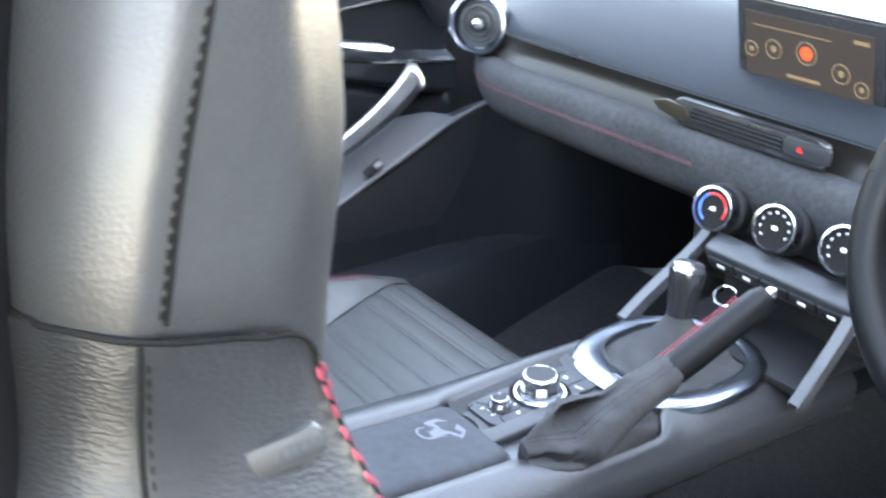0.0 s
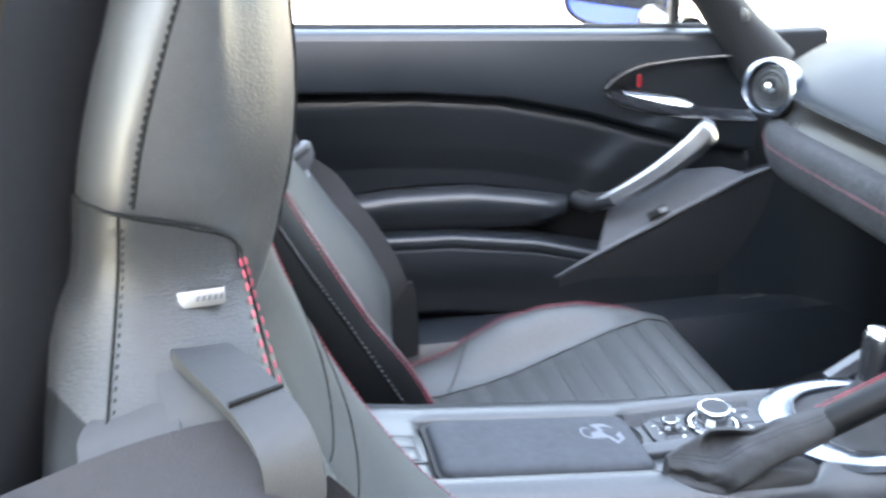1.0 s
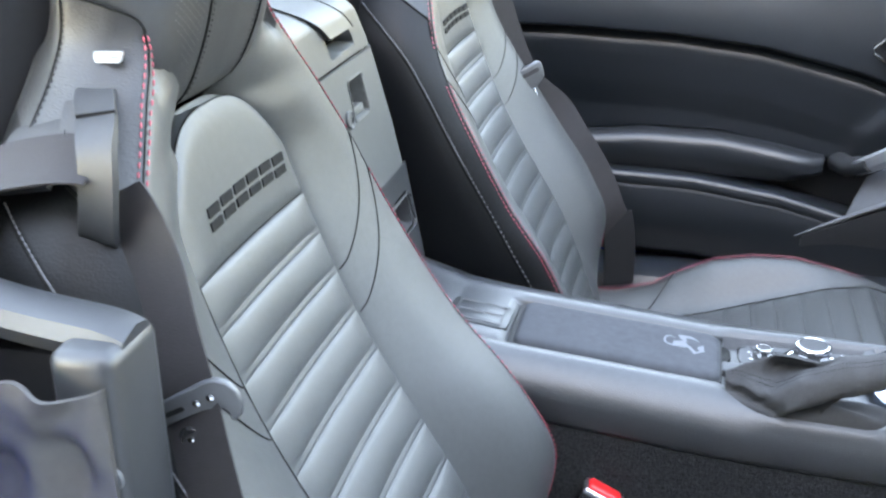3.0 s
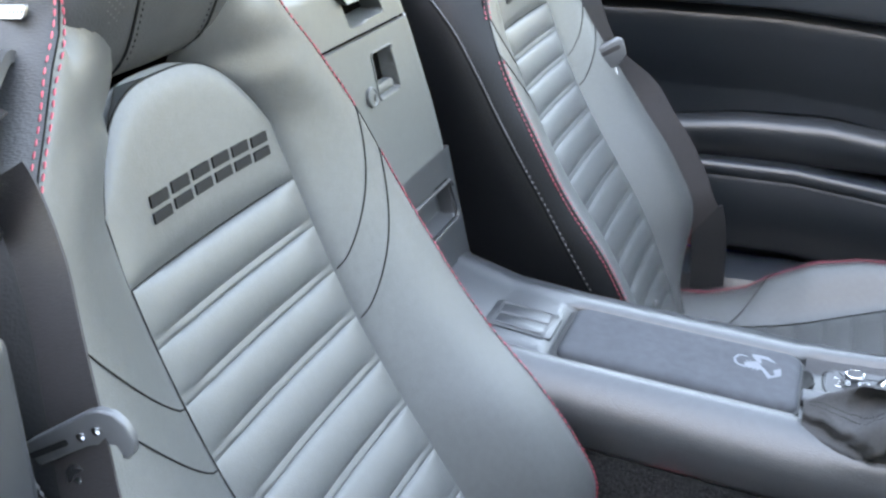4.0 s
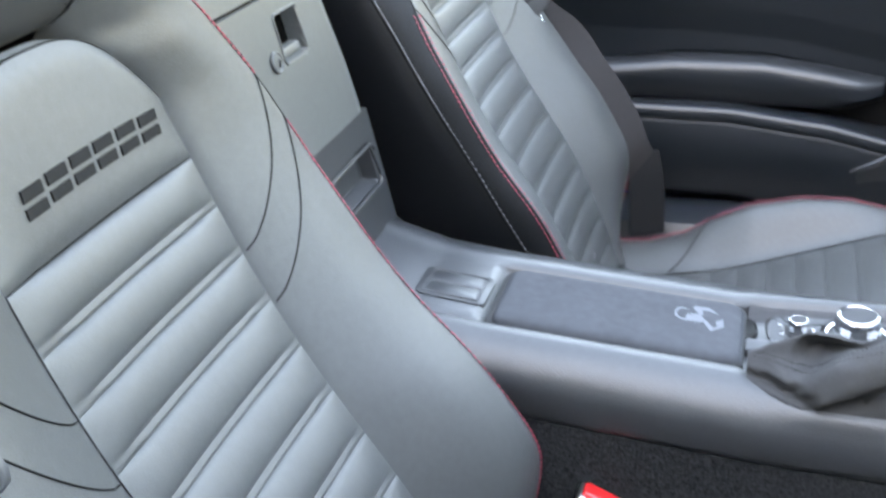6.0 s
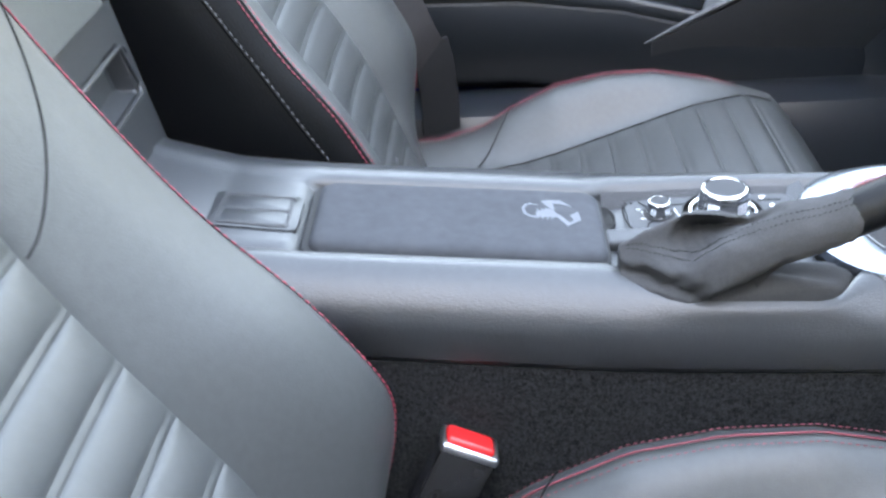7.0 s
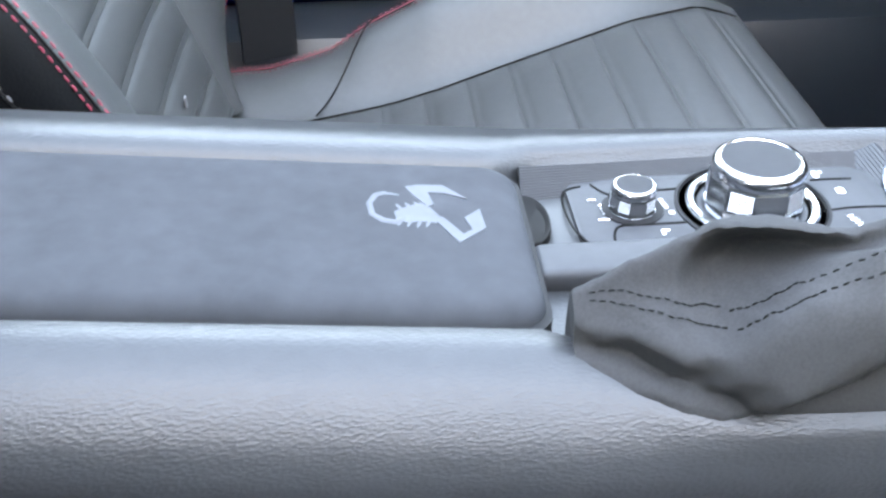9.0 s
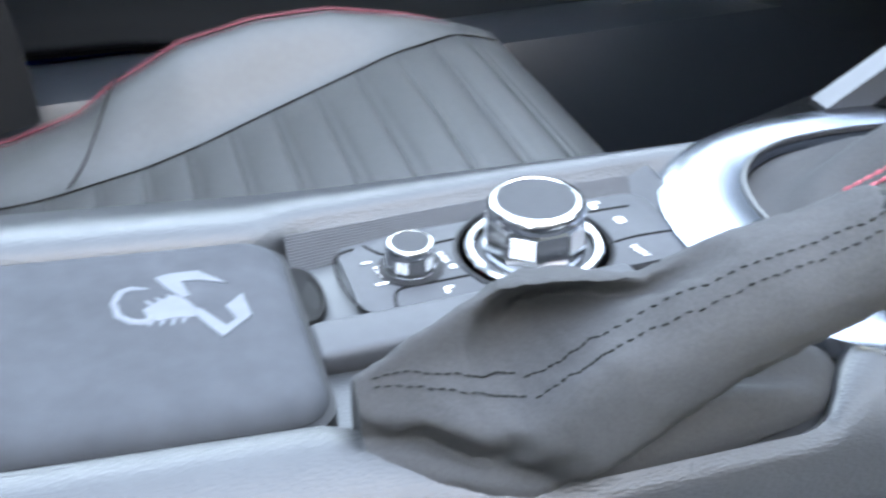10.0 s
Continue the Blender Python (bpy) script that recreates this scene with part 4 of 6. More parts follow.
# ---- floor and tunnel ----
single("tunnel_carpet", loft([[Vector((x, -0.125, 0.16)), Vector((x, -0.094, top_z(x) - 0.052)), Vector((x, 0.094, top_z(x) - 0.052)), Vector((x, 0.125, 0.16))] for x in (-0.44, -0.3, -0.2, 0.0, 0.2, 0.45, 0.75)]), CARPET, "dark speckled carpet over the centre tunnel", "carpet", kind="structure")
single("car_floor", box(0.2, 0, 0.14, 1.7, 1.56, 0.06), CARPET, "dark carpeted car floor", "floor", kind="structure")
single("floor_mat", prism(round_rect(0.42, 0.40, 0.04, 6, 0.52, 0.37), lambda u, v, w: Vector((u, v, 0.171 + w + max(u - 0.45, 0) * 0.35)), 0.008, 0.002), CARPET, "dark carpet floor mat in the footwell", "floor mat")
single("mat_plate", prism(round_rect(0.062, 0.016, 0.002, 3, 0.482, 0.535), lambda u, v, w: Vector((u, v, 0.1795 + w + (u - 0.45) * 0.35)), 0.002), BRUSHED, "small bright metal plate on the floor mat", "plate")
single("firewall", box(1.02, 0, 0.45, 0.05, 1.56, 0.66), CARPET, "dark carpeted footwell front", "firewall", kind="structure")


# ---- dashboard ----
dash = thing("dashboard", "dark dashboard with suede panel and red stitching", "dashboard", (0.6, 0.0, 0.5))
YL, YR = 0.66, -0.74


def dash_front(y):
    """The dashboard curves back towards the doors."""
    return 0.0 + 0.10 * max((abs(y) - 0.45) / 0.3, 0.0) ** 2


def dash_sheet(prof, y0, y1, nu, nv, thick=0.01):
    def f(u, v):
        y = y0 + (y1 - y0) * u
        p = spline([(a, 0, b) for a, b in prof], v)
        return Vector((p.x + dash_front(y), y, p.z))
    return sheet(f, nu, nv, (thick, 0, -thick * 0.4))


TOP = [(0.427, 0.719), (0.435, 0.730), (0.457, 0.746), (0.50, 0.768), (0.57, 0.793), (0.66, 0.803), (0.80, 0.80), (0.95, 0.79)]
part("dash_top", dash_sheet(TOP, YL, YR, 40, 24), DASHTOP, dash, "smooth soft-touch dashboard top")
part("gloss_strip", dash_sheet([(0.416, 0.680), (0.424, 0.690), (0.431, 0.706), (0.428, 0.722)], 0.56, YR, 30, 8, 0.006), STRIP, dash, "glossy black strip under the dashboard top")
PAD = [(0.430, 0.685), (0.410, 0.684), (0.397, 0.675), (0.392, 0.658), (0.394, 0.638), (0.403, 0.616), (0.425, 0.600), (0.47, 0.594)]


def pad(u, v):
    y = 0.63 + (-0.14 - 0.63) * u
    p = spline([(a, 0, b) for a, b in PAD], v)
    end = max((y - 0.5) / 0.13, 0.0)
    z = 0.66 + (p.z - 0.66) * (1 - 0.35 * end ** 2)
    return Vector((p.x + dash_front(y) + 0.03 * end ** 2, y, z))


part("suede_panel", sheet(pad, 54, 20, (0.012, 0, 0)), DASHSUEDE, dash, "dark suede panel across the passenger side")
rows = bmesh.new()
for v0 in (0.455, 0.475):
    stitches(lambda u, o=v0: pad(0.04 + 0.61 * u, o) + Vector((-0.0008, 0, 0)), 110, 0.0032, 0.0005, rows)
part("red_stitching", rows, PIPING, dash, "double row of red thread", kind="stuff")
part("lower_cover", dash_sheet([(0.47, 0.597), (0.50, 0.56), (0.60, 0.52), (0.80, 0.46), (0.98, 0.42)], YL, 0.11, 12, 12), DARK, dash)
part("stack_face", sheet(lambda u, v: Vector((0.424 - 0.010 * v, 0.125 - 0.26 * u, 0.572 + 0.034 * v)), 12, 12, (0.02, 0, 0)), SKIN, dash, "grey panel behind the climate knobs")
part("stack_side", box(0.47, 0.118, 0.56, 0.14, 0.012, 0.09, 0.004), DARK, dash)
part("driver_lower_cover", dash_sheet([(0.40, 0.70), (0.39, 0.66), (0.41, 0.60), (0.47, 0.54), (0.60, 0.48)], -0.13, YR, 12, 12), SKIN, dash)
# centre slot vents and hazard switch
slot = part("slot_vent", prism(round_rect(0.215, 0.030, 0.014, 6, 0.075, 0.703), lambda u, v, w: Vector((0.418 - w, u, v)), 0.010, 0.003), GLOSS, dash, "long dark slot air vent")
part("slot_mouth", prism(round_rect(0.13, 0.016, 0.007, 6, 0.088, 0.703), lambda u, v, w: Vector((0.4082 - w, u, v)), 0.001), EMBOSS, slot)
for k in range(3):
    part("slat", box(0.4075, 0.088, 0.698 + 0.005 * k, 0.004, 0.126, 0.0012), PLASTIC, slot)
part("vent_leaf", prism([(0.150, 0.694), (0.172, 0.692), (0.20, 0.697), (0.212, 0.706), (0.19, 0.712), (0.16, 0.710)], lambda u, v, w: Vector((0.409 - w, u, v)), 0.003, 0.001), HOOP, slot, "bronze-tinted vent leaf")
hz = part("hazard_switch", prism(round_rect(0.058, 0.018, 0.005, 5, -0.008, 0.705), lambda u, v, w: Vector((0.408 - w, u, v)), 0.004, 0.001), PLASTIC, dash)
part("hazard_mark", prism([(-0.005, 0.702), (0.004, 0.702), (-0.0005, 0.709)], lambda u, v, w: Vector((0.4038 - w, u, v)), 0.0006), REDPLASTIC, hz, "red triangle")

# round vent at the end
vent_m = look((0.418, 0.572, 0.727), (-0.35, 0.12, 0.86)) @ pose(0, 0, 0, 180)
vent = part("round_vent", lathe([(0.035, -0.03), (0.044, -0.025), (0.0455, -0.004), (0.0435, 0.004), (0.0395, 0.006), (0.0365, 0.002), (0.0355, -0.012)], 48, vent_m), BEZEL, dash, "round air vent with chrome ring")
part("vent_throat", lathe([(0.036, -0.014), (0.02, -0.016), (0.002, -0.016)], 36, vent_m), EMBOSS, vent)
for r in (0.015, 0.024, 0.031):
    part("vent_blade", lathe([(r, -0.012), (r + 0.002, -0.010), (r + 0.002, -0.004), (r, -0.003), (r - 0.0015, -0.006)], 36, vent_m), PLASTIC, vent)
part("vent_hub", lathe([(0.009, -0.012), (0.0095, -0.001), (0.007, 0.003), (0.001, 0.004)], 24, vent_m), CHROME, vent)
for a in (0, 120, 240):
    part("vent_spoke", box(0, 0, 0, 0.003, 0.026, 0.004, 0, 2, vent_m @ pose(0, 0, 0, 0, 0, a) @ Matrix.Translation((0, 0.021, -0.007))), PLASTIC, vent)

# climate knobs
for k, (y, z) in enumerate(((0.070, 0.622), (-0.012, 0.628), (-0.094, 0.634))):
    m = look((0.378, y, z), (-0.55, y - 0.12, z + 0.28)) @ pose(0, 0, 0, 180)
    kn = part("climate_knob", lathe([(0.029, -0.02), (0.029, -0.002), (0.0275, 0.0)], 40, m), DARK, dash, "chrome ringed climate control knob")
    part("knob_ring", lathe([(0.0255, -0.004), (0.0258, 0.014), (0.0245, 0.0185), (0.0225, 0.019), (0.0212, 0.0165), (0.0212, 0.012)], 48, m), CHROME, kn)
    part("knob_face", lathe([(0.0213, 0.012), (0.0213, 0.0155), (0.002, 0.0158)], 40, m), EMBOSS, kn)
    dial = bmesh.new()
    for j in range(9):
        a = radians(210 - 30 * j)
        w = 0.5 if k == 0 else 0.16
        if k == 0 and j > 4:
            continue
        p, h, q = (m @ Vector((0.0162 * math.cos(a - f), -0.0162 * math.sin(a - f), 0.0162)) for f in (0, w / 2, w))
        tube([p, h, q], 0.0013 if k == 0 else 0.0009, 6, bm=dial)
    part("dial_marks", dial, (WHITEPRINT if k else REDPLASTIC), kn, "dial marks round the knob face")
    if k == 0:
        cold = bmesh.new()
        for j in range(4):
            a = radians(60 - 30 * j)
            p, h, q = (m @ Vector((0.0162 * math.cos(a - f), -0.0162 * math.sin(a - f), 0.0162)) for f in (0, 0.25, 0.5))
            tube([p, h, q], 0.0013, 6, bm=cold)
        part("cold_marks", cold, BLUEPRINT, kn, "blue marks on the dial")
    part("dial_icon", prism(round_rect(0.006, 0.004, 0.001), lambda u, v, w: m @ Vector((u, v, 0.016 + w)), 0.0004), WHITEPRINT, kn)

# lower stack: switch bank, struts, pocket
bank = thing("switch_bank", "dark switch bank with small amber and white marks", "switches", (0.36, -0.04, 0.55))
bkm = pose(0.362, -0.036, 0.583, 0, -28, 0)
part("bank_body", box(0, 0, 0, 0.03, 0.19, 0.034, 0.006, 3, bkm), PLASTIC, bank)
for k in range(5):
    b = part("button", box(0, 0, 0, 0.005, 0.033, 0.016, 0.0015, 2, bkm @ Matrix.Translation((-0.0155, 0.070 - 0.035 * k, 0.0))), DARK, bank)
    part("button_mark", box(0, 0, 0, 0.001, 0.009, 0.004, 0.0, 2, bkm @ Matrix.Translation((-0.0184, 0.070 - 0.035 * k, 0.0))), (AMBER if k == 2 else WHITEPRINT), b)
part("pocket_floor", box(0.36, -0.02, 0.507, 0.12, 0.19, 0.01, 0.003), DARK, bank)
part("pocket_back", box(0.415, -0.02, 0.545, 0.02, 0.19, 0.08, 0.003), DARK, bank)
part("socket", box(0, 0, 0, 0.006, 0.03, 0.02, 0.003, 2, pose(0.398, -0.06, 0.545, 0, -15)), PLASTIC, bank)
for a in range(2):
    for b in range(2):
        part("port", box(0, 0, 0, 0.002, 0.005, 0.004, 0.0005, 1, pose(0.396, -0.094 - 0.01 * a, 0.54 + 0.009 * b, 0, -15)), WHITEPRINT, bank)
for y, p in ((-0.126, [(0.282, 0.506), (0.30, 0.525), (0.335, 0.562), (0.362, 0.600), (0.385, 0.635)]), (0.088, [(0.262, 0.512), (0.30, 0.535), (0.35, 0.562), (0.385, 0.585), (0.40, 0.61)])):
    rings = []
    for k in range(15):
        c = spline([(a, y, b) for a, b in p], k / 14)
        w = 0.0065 - 0.0015 * k / 14
        rings.append([c + Vector((dx * w, dy * 0.006, dz * w)) for dx, dy, dz in ((-1, -0.8, 0.5), (-0.7, -1, 0.8), (-0.7, 1, 0.8), (-1, 0.8, 0.5), (0.9, 1, -0.9), (0.9, -1, -0.9))])
    tagged(part("strut", loft(rings), STRUT, bank, "satin silver-grey support strut"))
keys = thing("car_keys", "metal key ring lying in the console pocket", "keys", (0.345, 0.022, 0.52))
part("ring", tube([Vector((0.345 + 0.012 * math.cos(a), 0.022 + 0.012 * math.sin(a), 0.545 + 0.006 * math.sin(a + 1))) for a in (2 * math.pi * k / 24 for k in range(25))], 0.0014, 6), CHROME, keys)
part("fob", box(0.362, 0.008, 0.525, 0.03, 0.022, 0.012, 0.004, 3), DARK, keys)

# ---- display ----
disp = thing("display_screen", "lit display screen with round menu icons", "screen", (0.47, 0.05, 0.73))
sm = pose(0.468, 0.046, 0.777, 0, -12, 0)
part("screen_case", box(0, 0, 0, 0.016, 0.192, 0.126, 0.005, 3, sm), GLOSS, disp, "glossy black screen housing")
part("screen_rim", box(0, 0, 0, 0.004, 0.193, 0.005, 0.001, 1, sm @ Matrix.Translation((-0.006, 0, 0.0625))), CHROME, disp)
scr = part("screen_panel", box(0, 0, 0, 0.002, 0.162, 0.094, 0.0, 1, sm @ Matrix.Translation((-0.0085, 0, 0))), SCREEN, disp, "dark glowing display")
for k, (y, z, r, mm) in enumerate(((0.073, 0.004, 0.0085, PALEGLOW), (0.043, 0.009, 0.0105, PALEGLOW), (0.0, 0.013, 0.0125, REDGLOW), (-0.043, 0.0, 0.0105, PALEGLOW), (-0.068, -0.012, 0.0085, PALEGLOW))):
    mk = sm @ Matrix.Translation((-0.0098, y, z)) @ pose(0, 0, 0, 0, -90, 0)
    part("icon_ring", tube([mk @ Vector((r * math.cos(a), r * math.sin(a), 0.0003)) for a in (2 * math.pi * j / 28 for j in range(29))], 0.0006, 6), PALEGLOW, scr)
    part("icon", lathe([(r * (0.62 if k == 2 else 0.36), 0), (r * (0.6 if k == 2 else 0.32), 0.0005), (0.0005, 0.0006)], 20, mk), mm, scr)
part("screen_bar", box(0, 0, 0, 0.0006, 0.042, 0.0035, 0, 1, sm @ Matrix.Translation((-0.0098, 0.004, -0.017))), PALEGLOW, scr)
part("screen_bar", box(0, 0, 0, 0.0006, 0.018, 0.004, 0, 1, sm @ Matrix.Translation((-0.0098, -0.066, 0.038))), PALEGLOW, scr)
part("screen_line", box(0, 0, 0, 0.0006, 0.10, 0.001, 0, 1, sm @ Matrix.Translation((-0.0098, 0.02, 0.033))), PALEGLOW, scr)
part("screen_foot", box(0.50, 0.05, 0.735, 0.06, 0.12, 0.05, 0.01), PLASTIC, disp)

# ---- steering wheel ----
wheel = thing("steering_wheel", "black leather steering wheel", "steering wheel", (0.45, -0.352, 0.72))
tl = radians(25)


def on_wheel(r, a, d=0.0):
    v, u = r * math.sin(a), r * math.cos(a)
    return Vector((0.285 + v * math.sin(tl) + d * math.cos(tl), -0.352 + u, 0.755 + v * math.cos(tl) - d * math.sin(tl)))


ring_pts = [on_wheel(0.18, 2 * math.pi * k / 64) for k in range(65)]
part("rim", tube(ring_pts, 0.0155, 16, up=(-math.cos(tl), 0, math.sin(tl))), LEATHER_SIDE, wheel, "black leather rim")
part("hub", lathe([(0.055, 0.0), (0.06, 0.02), (0.05, 0.05), (0.03, 0.1)], 32, look(on_wheel(0, 0, 0.01), on_wheel(0, 0, 1.0)) @ pose(0, 0, 0, 180)), PLASTIC, wheel)
for a in (0.0, math.pi, -math.pi / 2):
    part("spoke", tube([on_wheel(0.05, a, 0.015), on_wheel(0.11, a, 0.012), on_wheel(0.17, a, 0.004)], [0.018, 0.013, 0.011], 12), PLASTIC, wheel)
part("column", tube([on_wheel(0, 0, 0.05), on_wheel(0, 0, 0.2), on_wheel(0, 0, 0.32)], [0.04, 0.05, 0.06], 20), PLASTIC, wheel)

# ---- passenger door ----
door = thing("passenger_door", "black passenger door with silver pull handle", "car door", (0, 0.75, 0.3))


def arc_z(x):
    return float(np.interp(x, [-0.45, -0.27, -0.09, 0.055, 0.197, 0.306, 0.40, 0.47], [0.714, 0.713, 0.706, 0.690, 0.656, 0.620, 0.592, 0.575]))


def door_top(x):
    return float(np.interp(x, [-0.42, -0.32, 0.0, 0.34, 0.6], [0.813, 0.811, 0.798, 0.785, 0.775]))


def in_cup(x, z):
    """How deep a point lies inside the tapered handle recess."""
    up = float(np.interp(x, [0.215, 0.24, 0.28, 0.35, 0.50], [0.700, 0.722, 0.734, 0.740, 0.745]))
    lo = float(np.interp(x, [0.215, 0.24, 0.28, 0.35, 0.50], [0.696, 0.678, 0.664, 0.650, 0.632]))
    d = min(up - z, z - lo, (x - 0.213) * 0.8)
    return min(max(d / 0.009, 0.0), 1.0)


def upper_door(u, v):
    x = -0.43 + 0.92 * u
    zt, za = door_top(x), arc_z(x)
    if v < 0.12:
        f = v / 0.12
        return Vector((x, 0.772 - 0.027 * math.sin(f * math.pi / 2), zt - 0.012 * (1 - math.cos(f * math.pi / 2))))
    f = (v - 0.12) / 0.88
    z = zt - 0.012 + (za - zt + 0.012) * f
    y = 0.745 - 0.022 * math.sin(math.pi * min(f * 0.55 + 0.02, 1)) + 0.004 * f
    if f > 0.93:
        y += 0.02 * ((f - 0.93) / 0.07) ** 2
    k = in_cup(x, z)
    return Vector((x, y + 0.026 * k * k * (3 - 2 * k), z))


part("upper_panel", sheet(upper_door, 150, 60, (0, 0.008, -0.002)), DOORSKIN, door, "padded upper door panel")
part("recess_trim", tube([Vector((x, 0.724, float(np.interp(x, [0.215, 0.24, 0.28, 0.35, 0.48], [0.700, 0.724, 0.737, 0.743, 0.747])))) for x in np.linspace(0.48, 0.216, 16)] + [Vector((x, 0.724, float(np.interp(x, [0.215, 0.24, 0.28, 0.35, 0.48], [0.694, 0.675, 0.661, 0.647, 0.632])))) for x in np.linspace(0.216, 0.48, 16)], 0.0022, 6), GLOSS, door)
rings = []
for k in range(17):
    f = k / 16
    h = 0.0035 + 0.0085 * f * math.sqrt(max(1 - f ** 8, 0.0))
    c = Vector((0.240 + 0.118 * f, 0.712 - 0.007 * math.sin(math.pi * f), 0.699 - 0.024 * f))
    rings.append([c + Vector((0, dy, dz_ * h)) for dy, dz_ in ((0.011, 0.9), (0.004, 0.8), (-0.006, 0.0), (-0.0095, -0.7), (-0.007, -1.0), (0.006, -0.5))])
part("inner_handle", loft(rings), CHROME, door, "bright chrome inner door handle", angle=40)
part("lock_tab", box(0.279, 0.738, 0.708, 0.0065, 0.006, 0.022, 0.002), LOCKRED, door, "dark red lock indicator")


def insert(u, v):
    x = -0.43 + 0.92 * u
    za, zb = arc_z(x) + 0.004, float(np.interp(x, [-0.43, -0.21, -0.125, 0.0, 0.16, 0.35], [0.52, 0.53, 0.54, 0.54, 0.505, 0.49]))
    z = za + (zb - za) * v
    y = float(np.interp(za - z, [0.0, 0.004, 0.012, 0.021, 0.026, 0.04, 0.09, 0.13], [0.757, 0.755, 0.7485, 0.7425, 0.7415, 0.7418, 0.748, 0.757]))
    return Vector((x, max(y, 0.7598) if v > 0.95 else y, z))


part("insert", sheet(lambda u, v: insert(u, min(v, 0.999)), 40, 48, (0, 0.008, 0)), DOORSKIN, door, "dark recessed door insert")
rings = []
for k in range(41):
    x = -0.43 + 0.598 * k / 40
    zt = float(np.interp(x, [-0.43, -0.21, -0.125, 0.0, 0.09, 0.165], [0.525, 0.538, 0.546, 0.544, 0.530, 0.514]))
    zb = float(np.interp(x, [-0.43, -0.135, 0.05, 0.114, 0.165], [0.474, 0.478, 0.470, 0.468, 0.482]))
    e = 1.0 - max((k - 36) / 4, 0) ** 2 * 0.55
    rings.append([Vector((x, 0.765, zt + 0.001)), Vector((x, 0.765 - 0.016 * e, zt + 0.002)), Vector((x, 0.765 - 0.032 * e, zt - 0.001)), Vector((x, 0.765 - 0.042 * e, zt - 0.008)), Vector((x, 0.765 - 0.046 * e, zt - 0.018)), Vector((x, 0.765 - 0.045 * e, (zt + zb) / 2 - 0.008)), Vector((x, 0.765 - 0.034 * e, zb + 0.006)), Vector((x, 0.765 - 0.016 * e, zb)), Vector((x, 0.765, zb))])
part("elbow_pad", loft(rings), DOORSKIN, door, "padded elbow rest")


def ledge_z(x):
    return float(np.interp(x, [-0.43, -0.17, -0.04, 0.1, 0.202, 0.30], [0.486, 0.487, 0.483, 0.463, 0.436, 0.41]))


LOW = [(0.775, -0.008), (0.735, -0.003), (0.700, 0.0), (0.690, -0.004), (0.6875, -0.014), (0.689, -0.02), (0.687, -0.026), (0.684, -0.05), (0.686, -0.085), (0.693, -0.115), (0.705, -0.142), (0.76, -0.16)]


def lower(u, v):
    x = -0.43 + 0.92 * u
    p = spline([(0, a, b) for a, b in LOW], v)
    return Vector((x, p.y, max(ledge_z(min(x, 0.30)) + p.z, 0.315)))


part("lower_panel", sheet(lower, 40, 44, (0, 0.006, -0.006)), DOORSKIN, door, "lower door panel with a ledge")
# sloping switch panel that runs up to the dashboard
swp = [(0.205, 0.4385), (0.235, 0.49), (0.30, 0.53), (0.36, 0.556), (0.415, 0.566), (0.445, 0.562), (0.425, 0.548), (0.34, 0.505)]
blade = part("switch_panel", prism(swp, lambda u, v, w: Vector((u, 0.689 - 0.76 * (u - 0.2) + 1.3 * (v - 0.434) - w, v)), 0.006, 0.0025, 3), GREYPANEL, door, "satin grey switch panel")
part("blade_edge", tube([(0.13, 0.684, 0.397), (0.20, 0.681, 0.434), (0.33, 0.671, 0.500), (0.44, 0.662, 0.556), (0.50, 0.66, 0.575)], [0.001, 0.004, 0.0055, 0.005, 0.004], 10, 0), STRUT, door, "satin edge of the switch panel")
part("under_blade", sheet(lambda u, v: Vector((0.14 + 0.36 * u, 0.682 - 0.02 * u + 0.03 * v * v, (0.398 + 0.176 * u) * (1 - v) + 0.335 * v)), 16, 10, (0, 0.008, 0)), PLASTIC, door)
ws = part("window_switch", box(0, 0, 0, 0.034, 0.006, 0.014, 0.002, 2, pose(0.2995, 0.6735, 0.5026, -45, -28, 0)), EMBOSS, blade)
part("switch_cap", box(0, 0, 0, 0.014, 0.005, 0.010, 0.002, 2, pose(0.307, 0.6705, 0.507, -45, -28, 0)), STRUT, ws)
# pull handle
rings = []
for k in range(17):
    f = k / 16
    c = spline([(0.205, 0.735, 0.500), (0.228, 0.705, 0.518), (0.29, 0.678, 0.563), (0.345, 0.664, 0.610), (0.375, 0.668, 0.636), (0.392, 0.70, 0.645)], f)
    w = float(np.interp(f, [0, 0.15, 0.55, 0.78, 0.9, 0.96, 1.0], [0.011, 0.0125, 0.017, 0.019, 0.014, 0.009, 0.004]))
    rings.append([c + Vector((dx * w, dy * 0.013, dz_ * w)) for dx, dy, dz_ in ((-0.7, 0.7, 0.7), (-0.85, -0.1, 0.85), (-0.75, -0.45, 0.75), (0.05, -0.8, -0.05), (0.7, -0.3, -0.75), (0.7, 0.6, -0.75), (0, 0.9, 0))])
part("pull_handle", loft(rings), BRUSHED, door, "satin silver pull handle", angle=28)
part("handle_foot", tube([(0.19, 0.765, 0.505), (0.205, 0.735, 0.505), (0.232, 0.702, 0.522)], [0.018, 0.0165, 0.013], 14), PLASTIC, door)
part("window_seal", tube([Vector((x, 0.781, door_top(x) - 0.004)) for x in np.linspace(-0.43, 0.5, 20)], 0.010, 10), DARK, door)
part("outer_skin", sheet(lambda u, v: Vector((-0.45 + 1.0 * u, 0.83 + 0.035 * math.sin(math.pi * min(v + 0.2, 1)), door_top(-0.45 + 1.0 * u) - 0.035 - 0.52 * v)), 20, 12, (0, -0.01, 0)), BLUE, door, "glossy blue painted outer skin")
part("door_core", box(0.09, 0.803, 0.54, 1.10, 0.045, 0.46, 0.01), DARK, door)

